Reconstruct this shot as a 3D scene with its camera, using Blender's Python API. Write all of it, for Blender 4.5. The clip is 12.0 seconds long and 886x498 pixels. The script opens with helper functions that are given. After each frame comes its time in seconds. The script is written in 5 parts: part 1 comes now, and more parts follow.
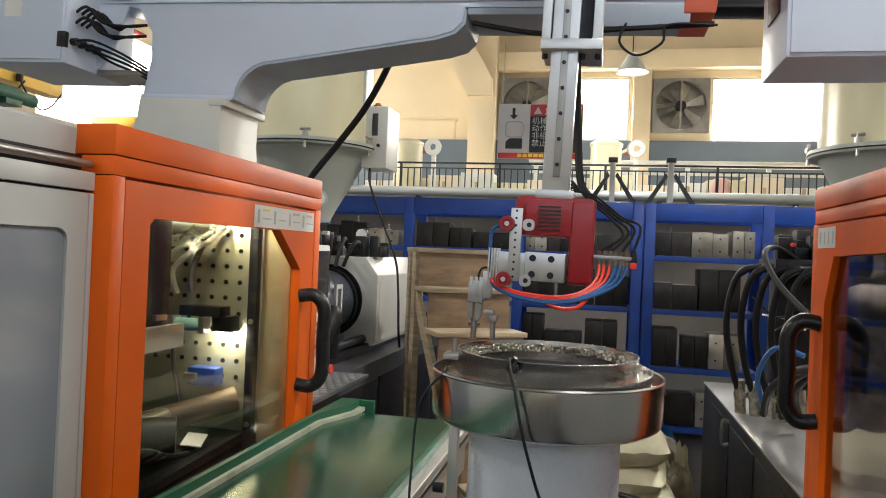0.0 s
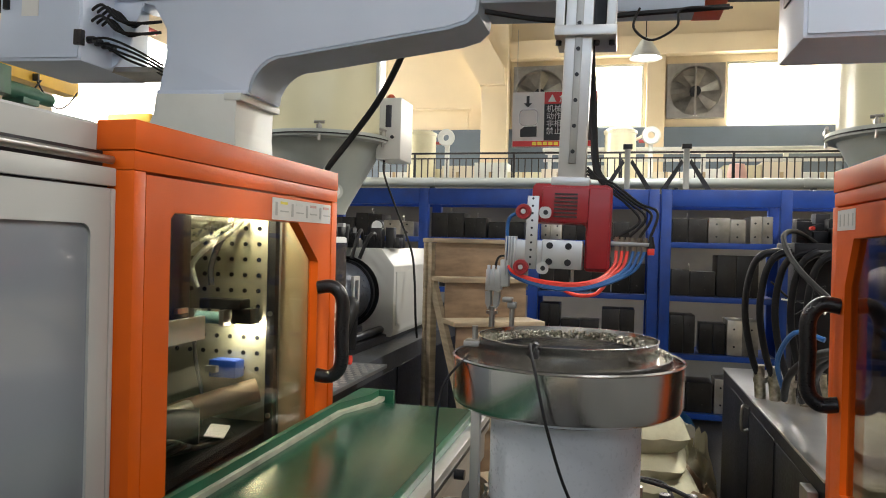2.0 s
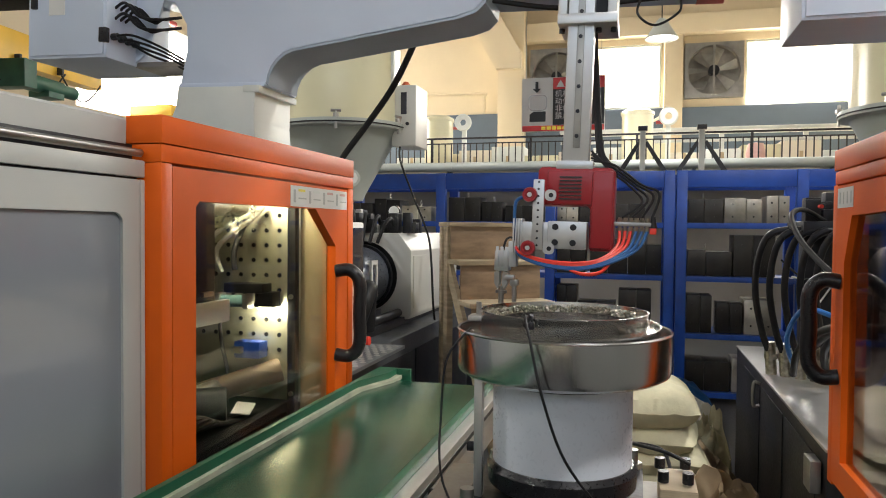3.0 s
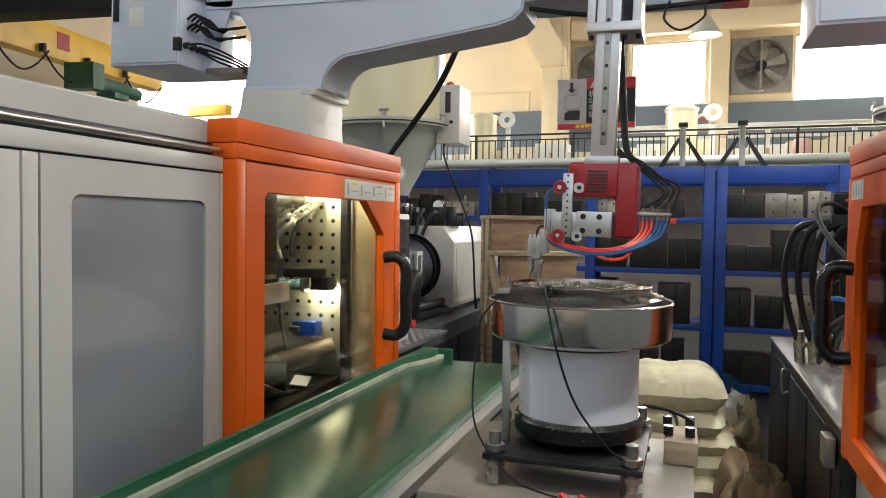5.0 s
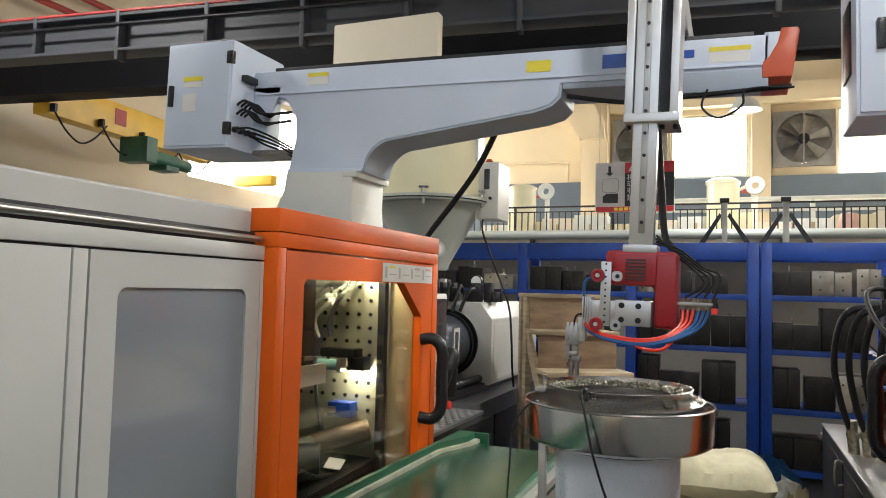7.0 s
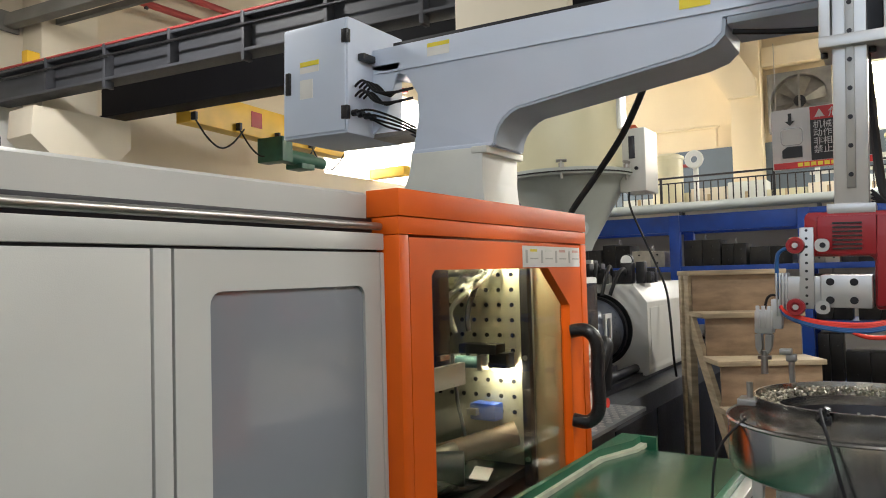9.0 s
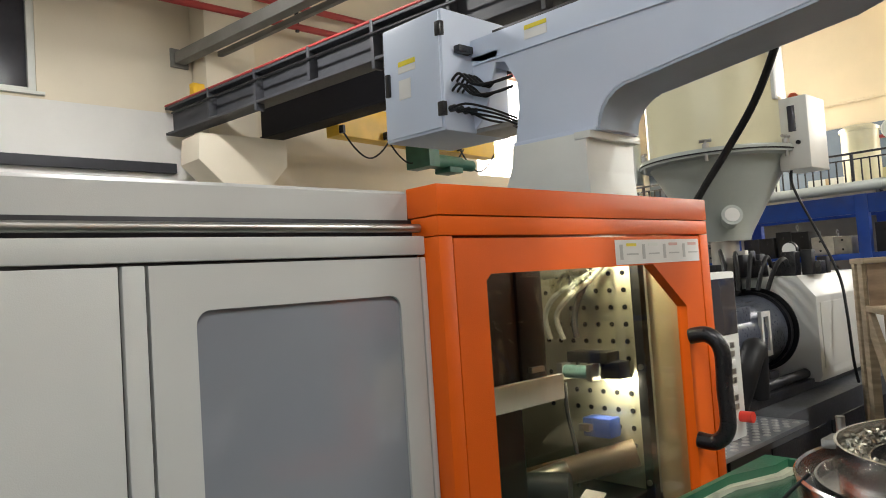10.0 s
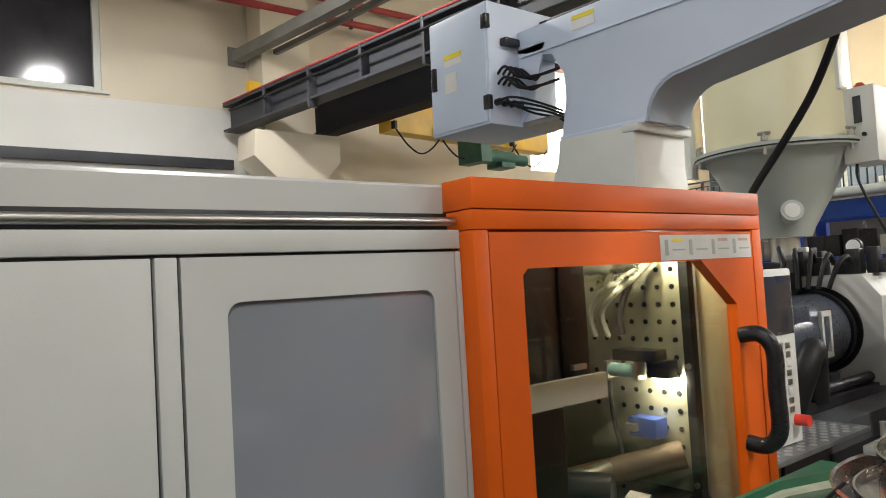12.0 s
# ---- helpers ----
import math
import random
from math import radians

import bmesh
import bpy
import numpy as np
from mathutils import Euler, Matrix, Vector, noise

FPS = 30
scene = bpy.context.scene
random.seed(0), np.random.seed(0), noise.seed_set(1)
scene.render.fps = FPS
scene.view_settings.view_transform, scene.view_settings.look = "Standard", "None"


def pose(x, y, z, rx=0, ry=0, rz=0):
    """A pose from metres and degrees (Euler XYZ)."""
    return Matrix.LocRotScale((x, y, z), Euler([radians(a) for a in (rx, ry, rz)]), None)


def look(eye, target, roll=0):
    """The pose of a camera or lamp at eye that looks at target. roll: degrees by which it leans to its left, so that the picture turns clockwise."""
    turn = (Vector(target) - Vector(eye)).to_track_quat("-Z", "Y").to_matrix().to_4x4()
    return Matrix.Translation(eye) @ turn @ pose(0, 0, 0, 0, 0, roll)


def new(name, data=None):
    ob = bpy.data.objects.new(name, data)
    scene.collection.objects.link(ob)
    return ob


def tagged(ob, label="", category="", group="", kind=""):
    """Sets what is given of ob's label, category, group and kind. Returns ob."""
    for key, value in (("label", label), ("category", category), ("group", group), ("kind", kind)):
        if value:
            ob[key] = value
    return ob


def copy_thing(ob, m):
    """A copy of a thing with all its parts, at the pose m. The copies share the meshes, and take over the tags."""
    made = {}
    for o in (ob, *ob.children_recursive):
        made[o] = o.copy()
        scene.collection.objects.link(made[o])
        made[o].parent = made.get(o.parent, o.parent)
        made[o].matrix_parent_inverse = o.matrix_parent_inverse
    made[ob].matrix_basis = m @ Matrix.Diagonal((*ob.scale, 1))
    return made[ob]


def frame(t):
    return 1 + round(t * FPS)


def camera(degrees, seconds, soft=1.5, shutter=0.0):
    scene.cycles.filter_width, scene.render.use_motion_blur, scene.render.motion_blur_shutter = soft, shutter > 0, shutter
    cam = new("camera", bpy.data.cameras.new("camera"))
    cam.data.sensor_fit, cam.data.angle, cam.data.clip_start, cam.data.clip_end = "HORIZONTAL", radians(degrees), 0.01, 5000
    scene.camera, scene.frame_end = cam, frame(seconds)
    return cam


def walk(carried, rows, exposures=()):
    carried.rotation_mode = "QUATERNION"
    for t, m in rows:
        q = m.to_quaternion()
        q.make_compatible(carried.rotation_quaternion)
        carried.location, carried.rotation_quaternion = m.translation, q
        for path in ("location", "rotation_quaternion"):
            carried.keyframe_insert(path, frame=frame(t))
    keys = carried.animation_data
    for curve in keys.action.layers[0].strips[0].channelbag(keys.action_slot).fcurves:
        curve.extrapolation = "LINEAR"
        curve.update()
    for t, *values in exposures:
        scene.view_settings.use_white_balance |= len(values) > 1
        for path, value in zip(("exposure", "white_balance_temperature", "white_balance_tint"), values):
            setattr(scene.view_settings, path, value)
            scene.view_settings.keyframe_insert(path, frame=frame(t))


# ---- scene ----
cam = camera(63.6, 12.0, soft=1.0)
PATH = [
    (0, (0.126, -0.015, 1.485), (-0.305, 1.938, 1.496), 2.4),
    (0.5, (0.122, -0.013, 1.486), (-0.311, 1.939, 1.499), 2.2),
    (1, (0.12, -0.017, 1.485), (-0.321, 1.934, 1.496), 2.1),
    (1.5, (0.124, -0.018, 1.483), (-0.328, 1.93, 1.484), 1.9),
    (2, (0.12, -0.026, 1.478), (-0.35, 1.918, 1.463), 1.4),
    (2.5, (0.122, -0.054, 1.468), (-0.371, 1.884, 1.434), 1.0),
    (3, (0.183, -0.13, 1.472), (-0.342, 1.799, 1.414), 0.5),
    (5, (0.285, -0.396, 1.442), (-0.36, 1.496, 1.374), 0.7),
    (5.5, (0.295, -0.396, 1.485), (-0.367, 1.491, 1.472), 1.0),
    (6, (0.307, -0.407, 1.524), (-0.374, 1.472, 1.587), 0.9),
    (6.5, (0.306, -0.408, 1.521), (-0.396, 1.462, 1.63), 1.3),
    (8.5, (0.152, -0.197, 1.531), (-0.84, 1.538, 1.615), -0.2),
    (9, (0.104, -0.032, 1.532), (-0.987, 1.643, 1.604), -1.5),
    (9.5, (0.111, 0.19, 1.519), (-1.148, 1.742, 1.604), -3.1),
    (10, (0.215, 0.386, 1.531), (-1.25, 1.744, 1.626), -3.8),
    (10.5, (0.244, 0.439, 1.528), (-1.284, 1.726, 1.624), -4.0),
    (11, (0.25, 0.45, 1.523), (-1.303, 1.708, 1.615), -3.8),
    (11.5, (0.235, 0.443, 1.523), (-1.326, 1.689, 1.615), -3.6),
    (12, (0.232, 0.439, 1.524), (-1.334, 1.68, 1.617), -3.3),
]
walk(cam, [(t, look(eye, target, roll)) for t, eye, target, roll in PATH])

# ---- world and light ----
world = bpy.data.worlds.new("world")
scene.world = world
world.use_nodes = True
wn = world.node_tree.nodes
sky = wn.new("ShaderNodeTexSky")
sky.sky_type = "NISHITA"
sky.sun_disc = False
sky.sun_elevation, sky.sun_rotation = radians(48), radians(20)
world.node_tree.links.new(sky.outputs[0], wn["Background"].inputs[0])
wn["Background"].inputs[1].default_value = 0.15

sun_data = bpy.data.lights.new("sun", "SUN")
sun_data.energy, sun_data.angle, sun_data.color = 2.5, radians(0.5), (1, 0.94, 0.85)
sun_lamp = new("sun", sun_data)
sun_lamp.matrix_world = look((4, 30, 34), (0, 14, 4))


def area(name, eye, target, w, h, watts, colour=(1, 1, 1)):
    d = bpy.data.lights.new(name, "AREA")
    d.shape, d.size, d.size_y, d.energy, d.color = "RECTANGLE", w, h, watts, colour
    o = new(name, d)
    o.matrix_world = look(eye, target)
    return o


# daylight that comes in by the north and west window openings
area("daylight_back", (-0.17, 15.9, 4.79), (-0.17, 0, 2.5), 1.4, 1.25, 145, (1, 0.97, 0.93))
area("daylight_back_east", (3.52, 15.9, 4.77), (2.3, 0, 2.0), 2.35, 1.25, 230, (1, 0.97, 0.93))
area("daylight_west", (-8.85, 12.55, 4.45), (0, 8, 1.5), 4.6, 1.7, 330, (1, 0.96, 0.90))
# soft fill added from behind the camera, where no window is seen
area("fill_south", (0.5, -5.85, 4.4), (-0.6, 3.0, 1.2), 7.0, 2.2, 62, (0.88, 0.94, 1))


# ---- materials ----
def mat(name, colour, rough=0.5, metal=0.0, scale=6.0, vary=0.12, bump=0.0, bump_scale=60.0, coat=0.0, stretch=(1, 1, 1), rough_vary=0.12, per_object=0.0, dirt=0.0, spec=0.5):
    m = bpy.data.materials.new(name)
    m.use_nodes = True
    n, l = m.node_tree.nodes, m.node_tree.links
    p = n["Principled BSDF"]
    p.inputs["Roughness"].default_value, p.inputs["Metallic"].default_value = rough, metal
    p.inputs["Coat Weight"].default_value = coat
    p.inputs["Specular IOR Level"].default_value = spec
    tc = n.new("ShaderNodeTexCoord")
    mp = n.new("ShaderNodeMapping")
    mp.inputs["Scale"].default_value = stretch
    l.new(tc.outputs["Object"], mp.inputs[0])
    big = n.new("ShaderNodeTexNoise")
    big.inputs["Scale"].default_value, big.inputs["Detail"].default_value = scale, 6
    l.new(mp.outputs[0], big.inputs["Vector"])
    ramp = n.new("ShaderNodeMapRange")
    ramp.inputs[1].default_value, ramp.inputs[2].default_value = 0.3, 0.7
    ramp.inputs[3].default_value, ramp.inputs[4].default_value = 1 - vary, 1 + vary
    l.new(big.outputs[0], ramp.inputs[0])
    mul = n.new("ShaderNodeMix")
    mul.data_type, mul.blend_type = "RGBA", "MULTIPLY"
    mul.inputs[0].default_value = 1
    mul.inputs[6].default_value = (*colour, 1)
    l.new(ramp.outputs[0], mul.inputs[7])
    out = mul.outputs[2]
    if dirt:
        dn = n.new("ShaderNodeTexNoise")
        dn.inputs["Scale"].default_value, dn.inputs["Detail"].default_value, dn.inputs["Roughness"].default_value = scale * 0.7, 8, 0.7
        l.new(tc.outputs["Object"], dn.inputs["Vector"])
        dr = n.new("ShaderNodeMapRange")
        dr.inputs[1].default_value, dr.inputs[2].default_value, dr.inputs[3].default_value, dr.inputs[4].default_value = 0.52, 0.75, 0, dirt
        l.new(dn.outputs[0], dr.inputs[0])
        dm = n.new("ShaderNodeMix")
        dm.data_type = "RGBA"
        l.new(dr.outputs[0], dm.inputs[0])
        l.new(out, dm.inputs[6])
        dm.inputs[7].default_value = (0.06, 0.05, 0.04, 1)
        out = dm.outputs[2]
    if per_object:
        oi = n.new("ShaderNodeObjectInfo")
        r2 = n.new("ShaderNodeMapRange")
        r2.inputs[3].default_value, r2.inputs[4].default_value = 1 - per_object, 1 + per_object
        l.new(oi.outputs["Random"], r2.inputs[0])
        m2 = n.new("ShaderNodeMix")
        m2.data_type, m2.blend_type = "RGBA", "MULTIPLY"
        m2.inputs[0].default_value = 1
        l.new(out, m2.inputs[6])
        l.new(r2.outputs[0], m2.inputs[7])
        out = m2.outputs[2]
    l.new(out, p.inputs["Base Color"])
    fine = n.new("ShaderNodeTexNoise")
    fine.inputs["Scale"].default_value, fine.inputs["Detail"].default_value = bump_scale, 4
    l.new(mp.outputs[0], fine.inputs["Vector"])
    rr = n.new("ShaderNodeMapRange")
    rr.inputs[3].default_value, rr.inputs[4].default_value = max(0.02, rough - rough_vary), min(1, rough + rough_vary)
    l.new(fine.outputs[0], rr.inputs[0])
    l.new(rr.outputs[0], p.inputs["Roughness"])
    if bump:
        b = n.new("ShaderNodeBump")
        b.inputs["Strength"].default_value, b.inputs["Distance"].default_value = bump, 0.004
        l.new(fine.outputs[0], b.inputs["Height"])
        l.new(b.outputs[0], p.inputs["Normal"])
    return m


def glass(name, colour, rough, alpha_mix):
    """A clear or smoked sheet: part see-through, part glossy."""
    m = bpy.data.materials.new(name)
    m.use_nodes = True
    n, l = m.node_tree.nodes, m.node_tree.links
    n.remove(n["Principled BSDF"])
    tr, gl, mx, fr = n.new("ShaderNodeBsdfTransparent"), n.new("ShaderNodeBsdfGlossy"), n.new("ShaderNodeMixShader"), n.new("ShaderNodeLayerWeight")
    fr.inputs[0].default_value = 0.5
    pw, sc = n.new("ShaderNodeMath"), n.new("ShaderNodeMath")
    pw.operation, sc.operation = "POWER", "MULTIPLY_ADD"
    pw.inputs[1].default_value = 4.5
    sc.inputs[1].default_value, sc.inputs[2].default_value = 0.8, alpha_mix
    tr.inputs[0].default_value = (*colour, 1)
    gl.inputs["Roughness"].default_value = rough
    l.new(fr.outputs["Facing"], pw.inputs[0])
    l.new(pw.outputs[0], sc.inputs[0])
    l.new(sc.outputs[0], mx.inputs[0])
    l.new(tr.outputs[0], mx.inputs[1])
    l.new(gl.outputs[0], mx.inputs[2])
    l.new(mx.outputs[0], n["Material Output"].inputs[0])
    return m


def glow(name, colour, strength):
    m = bpy.data.materials.new(name)
    m.use_nodes = True
    p = m.node_tree.nodes["Principled BSDF"]
    p.inputs["Base Color"].default_value = (*colour, 1)
    p.inputs["Emission Color"].default_value = (*colour, 1)
    p.inputs["Emission Strength"].default_value = strength
    return m


ENDCAP = mat("orange_red_plastic", (0.55, 0.09, 0.03), 0.4, 0, 5, 0.06)
ORANGE = mat("orange_paint", (0.77, 0.122, 0.006), 0.42, 0, 3, 0.10, 0.22, 300, spec=0.28, dirt=0.05)
GREY = mat("grey_paint", (0.46, 0.47, 0.455), 0.33, 0, 2, 0.06, 0.1, 420, coat=0.1)
GREYPANE = mat("frosted_pane", (0.21, 0.228, 0.258), 0.15, 0, 1.4, 0.08, 0.0, 9, coat=1.0, rough_vary=0.03, spec=0.9)
SMOKE = mat("smoked_pane", (0.045, 0.045, 0.055), 0.12, 0, 3, 0.2, 0, 60)
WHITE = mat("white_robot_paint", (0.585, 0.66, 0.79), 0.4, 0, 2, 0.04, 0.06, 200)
# robot white darkened for the beam's shaded underside; also the grey tail
WHITEDARK = mat("underside_shade_grey", (0.34, 0.40, 0.48), 0.5, 0, 3, 0.1, 0.1, 120)
PALE = mat("pale_casting", (0.70, 0.72, 0.68), 0.5, 0, 3, 0.07, 0.1, 90)
CREAM = mat("cream_enamel", (0.68, 0.64, 0.43), 0.3, 0, 2, 0.05, 0.0, 8, coat=0.2, dirt=0.1, rough_vary=0.04)
CONE = mat("grey_green_enamel", (0.40, 0.43, 0.40), 0.35, 0, 2, 0.06, 0.05, 80, dirt=0.15)
GUNWHITE = mat("off_white_enamel", (0.68, 0.68, 0.64), 0.4, 0, 2, 0.05, 0.05, 120, dirt=0.12)
STEEL = mat("brushed_stainless", (0.66, 0.65, 0.64), 0.19, 1, 3, 0.10, 0.03, 260, stretch=(1, 1, 0.06), rough_vary=0.08)
DARKSTEEL = mat("darker_stainless", (0.55, 0.54, 0.52), 0.21, 1, 6, 0.25, 0.05, 120, rough_vary=0.1, dirt=0.25)
DULLSTEEL = mat("dull_steel", (0.42, 0.41, 0.39), 0.38, 1, 5, 0.18, 0.12, 60)
PLATEN = mat("machined_platen", (0.62, 0.60, 0.48), 0.36, 0.75, 5, 0.15, 0.1, 80, dirt=0.25)
ALU = mat("anodised_aluminium", (0.62, 0.62, 0.62), 0.35, 0.9, 6, 0.06, 0.05, 90)
DARK = mat("dark_steel", (0.032, 0.032, 0.036), 0.42, 0.6, 6, 0.3, 0.2, 70)
BLACK = mat("black_rubber", (0.010, 0.010, 0.011), 0.5, 0, 8, 0.2, 0.1, 120, spec=0.3)
BLACKPL = mat("black_plastic", (0.012, 0.012, 0.014), 0.3, 0, 8, 0.15, 0.15, 200)
BLUE = mat("blue_rack_paint", (0.010, 0.062, 0.36), 0.36, 0, 5, 0.18, 0.1, 90, dirt=0.35)
GREEN = mat("green_pvc_belt", (0.010, 0.07, 0.038), 0.2, 0, 3, 0.2, 0.05, 90, dirt=0.3)
GREENEDGE = mat("green_guard", (0.015, 0.11, 0.055), 0.4, 0, 4, 0.2, 0.1, 90, dirt=0.3)
BELTEDGE = mat("pale_belt_edge", (0.46, 0.47, 0.36), 0.5, 0, 9, 0.2, 0.1, 90, dirt=0.4)
BASEWHITE = mat("white_drum_paint", (0.70, 0.73, 0.79), 0.3, 0, 3, 0.03, 0.03, 120)
RED = mat("red_moulded_cover", (0.30, 0.012, 0.018), 0.33, 0, 4, 0.08, 0.08, 160, coat=0.15)
REDHOSE = mat("red_air_hose", (0.80, 0.05, 0.03), 0.35, 0, 8, 0.1)
BLUEHOSE = mat("blue_air_hose", (0.02, 0.11, 0.32), 0.35, 0, 8, 0.1)
WOOD = mat("raw_pine", (0.44, 0.35, 0.23), 0.65, 0, 4, 0.28, 0.25, 35, stretch=(1, 1, 9), per_object=0.15, dirt=0.3)
WOODRISER = mat("stained_plywood", (0.29, 0.20, 0.125), 0.6, 0, 3, 0.3, 0.2, 40, stretch=(2, 1, 6), dirt=0.4)
SACK = mat("kraft_sack", (0.60, 0.56, 0.37), 0.6, 0, 7, 0.12, 0.5, 30, per_object=0.08, dirt=0.15)
BROWNPAPER = mat("brown_paper", (0.46, 0.35, 0.21), 0.7, 0, 6, 0.2, 0.4, 25)
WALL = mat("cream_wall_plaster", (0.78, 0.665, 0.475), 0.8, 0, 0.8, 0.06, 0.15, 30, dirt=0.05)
WALLWHITE = mat("white_wall_plaster", (0.76, 0.69, 0.56), 0.8, 0, 0.8, 0.06, 0.15, 30, dirt=0.05)
LOWERWALL = mat("white_lower_wall", (0.78, 0.77, 0.74), 0.6, 0, 0.8, 0.06, 0.15, 30, dirt=0.08)
MOTORGREY = mat("blue_grey_motor", (0.085, 0.098, 0.13), 0.3, 0.2, 5, 0.15, 0.1, 70)
DADO = mat("blue_grey_dado", (0.13, 0.17, 0.22), 0.6, 0, 1, 0.1, 0.1, 30, dirt=0.2)
CEIL = mat("ceiling_sheet", (0.28, 0.275, 0.265), 0.8, 0, 0.6, 0.1, 0.1, 30)
FLOOR = mat("workshop_floor", (0.065, 0.068, 0.07), 0.34, 0, 1.2, 0.25, 0.2, 40, dirt=0.4)
CRANEGREY = mat("crane_rail_paint", (0.055, 0.057, 0.066), 0.5, 0, 3, 0.15, 0.1, 60, spec=0.3)
CRANEBLACK = mat("crane_girder_dark", (0.006, 0.006, 0.008), 0.6, 0, 3, 0.15, 0.1, 60, spec=0.15)
YELLOW = mat("crane_yellow", (0.80, 0.48, 0.035), 0.4, 0, 3, 0.1, 0.05, 60)
LABELYEL = mat("yellow_sticker", (0.80, 0.68, 0.05), 0.4, 0, 8, 0.05)
LABELWHITE = mat("white_sticker", (0.75, 0.75, 0.73), 0.4, 0, 8, 0.05)
SIGNRED = mat("sign_red", (0.62, 0.03, 0.03), 0.4, 0, 5, 0.06)
INK = mat("sign_black", (0.02, 0.02, 0.02), 0.45, 0, 5, 0.06)
BLUEPL = mat("blue_plastic", (0.03, 0.10, 0.45), 0.35, 0, 5, 0.1)
MOULD = mat("tool_steel_block", (0.026, 0.024, 0.023), 0.38, 0.35, 7, 0.3, 0.2, 60, per_object=0.5, dirt=0.3)
MOULDPALE = mat("bright_tool_steel", (0.42, 0.40, 0.36), 0.36, 0.8, 7, 0.25, 0.1, 60, per_object=0.35, dirt=0.2)
BRASS = mat("zinc_yellow_fittings", (0.36, 0.34, 0.28), 0.36, 1, 40, 0.35)
TREAD = mat("worn_tread_plate", (0.30, 0.32, 0.35), 0.34, 0.8, 6, 0.2, 0.1, 70, dirt=0.3)
BEDGREY = mat("oily_bed_steel", (0.085, 0.09, 0.10), 0.4, 0.3, 3, 0.25, 0.1, 60, dirt=0.4)
TANPANEL = mat("oil_stained_panel", (0.48, 0.40, 0.25), 0.42, 0.3, 4, 0.25, 0.1, 50, stretch=(1, 1, 0.2), dirt=0.3)
RUSTTUBE = mat("oil_browned_steel", (0.12, 0.08, 0.05), 0.5, 0.2, 5, 0.3, 0.1, 60)
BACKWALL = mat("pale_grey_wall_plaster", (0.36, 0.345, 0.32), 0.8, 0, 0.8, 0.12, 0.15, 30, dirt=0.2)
TABLETOP = mat("worn_table_top", (0.26, 0.24, 0.20), 0.45, 0, 5, 0.2, 0.1, 60, dirt=0.4)
HOISTGREEN = mat("hoist_green", (0.03, 0.12, 0.08), 0.45, 0, 6, 0.2)
CLEAR = glass("clear_sheet", (0.92, 0.92, 0.86), 0.03, 0.035)
TINT = glass("smoked_sheet", (0.50, 0.47, 0.46), 0.05, 0.11)
WINDOWGLOW = glow("bright_overcast_sky", (1.0, 0.97, 0.9), 7.0)
LAMPGLOW = glow("lamp_lens", (1.0, 0.97, 0.9), 8)
LEDGLOW = glow("mould_light_lens", (1.0, 0.95, 0.75), 14)
CYAN = mat("cyan_cylinder", (0.30, 0.56, 0.58), 0.3, 0, 4, 0.1)
FILM = glass("clear_plastic_film", (0.95, 0.95, 0.90), 0.25, 0.03)
ROSEPALE = mat("faded_red_print", (0.62, 0.38, 0.34), 0.5, 0, 6, 0.1)
STRUT = mat("grey_strut_paint", (0.22, 0.215, 0.20), 0.5, 0, 3, 0.15, 0.1, 60)
ROSE = mat("red_pipe_paint", (0.42, 0.05, 0.05), 0.5, 0, 4, 0.1)


# ---- mesh helpers ----
def merge(bm, src):
    me = bpy.data.meshes.new("tmp")
    src.to_mesh(me)
    src.free()
    bm.from_mesh(me)
    bpy.data.meshes.remove(me)


def box(bm, x0, x1, y0, y1, z0, z1, bevel=0.004, turn=None, seg=2):
    t = bmesh.new()
    bmesh.ops.create_cube(t, size=1)
    bmesh.ops.scale(t, vec=(x1 - x0, y1 - y0, z1 - z0), verts=t.verts)
    b = min(bevel, 0.45 * min(x1 - x0, y1 - y0, z1 - z0))
    if b > 0:
        bmesh.ops.bevel(t, geom=t.edges[:], offset=b, segments=seg, profile=0.6, affect="EDGES")
    for f in sorted(t.faces, key=lambda q: -q.calc_area())[:6]:
        f.smooth = True
    if turn is not None:
        bmesh.ops.transform(t, matrix=turn.to_4x4(), verts=t.verts)
    bmesh.ops.translate(t, vec=((x0 + x1) / 2, (y0 + y1) / 2, (z0 + z1) / 2), verts=t.verts)
    merge(bm, t)
    return bm


def cyl(bm, p0, p1, r0, r1=None, seg=24, caps=True):
    p0, p1 = Vector(p0), Vector(p1)
    r1 = r0 if r1 is None else r1
    q = (p1 - p0).to_track_quat("Z", "Y").to_matrix()
    rings = []
    for p, r in ((p0, r0), (p1, r1)):
        rings.append([bm.verts.new(p + q @ Vector((r * math.cos(a), r * math.sin(a), 0))) for a in [2 * math.pi * k / seg for k in range(seg)]])
    for k in range(seg):
        bm.faces.new((rings[0][k], rings[0][(k + 1) % seg], rings[1][(k + 1) % seg], rings[1][k]))
    if caps:
        bm.faces.new(rings[0][::-1])
        bm.faces.new(rings[1])
    return bm


def lathe(bm, profile, cx, cy, seg=64, close=False):
    """Turns a list of (radius, height) round the upright axis through cx, cy."""
    rings = []
    for r, z in profile:
        rings.append([bm.verts.new((cx + r * math.cos(2 * math.pi * k / seg), cy + r * math.sin(2 * math.pi * k / seg), z)) for k in range(seg)])
    pairs = list(zip(rings, rings[1:])) + ([(rings[-1], rings[0])] if close else [])
    for a, b in pairs:
        for k in range(seg):
            bm.faces.new((a[k], a[(k + 1) % seg], b[(k + 1) % seg], b[k]))
    return bm


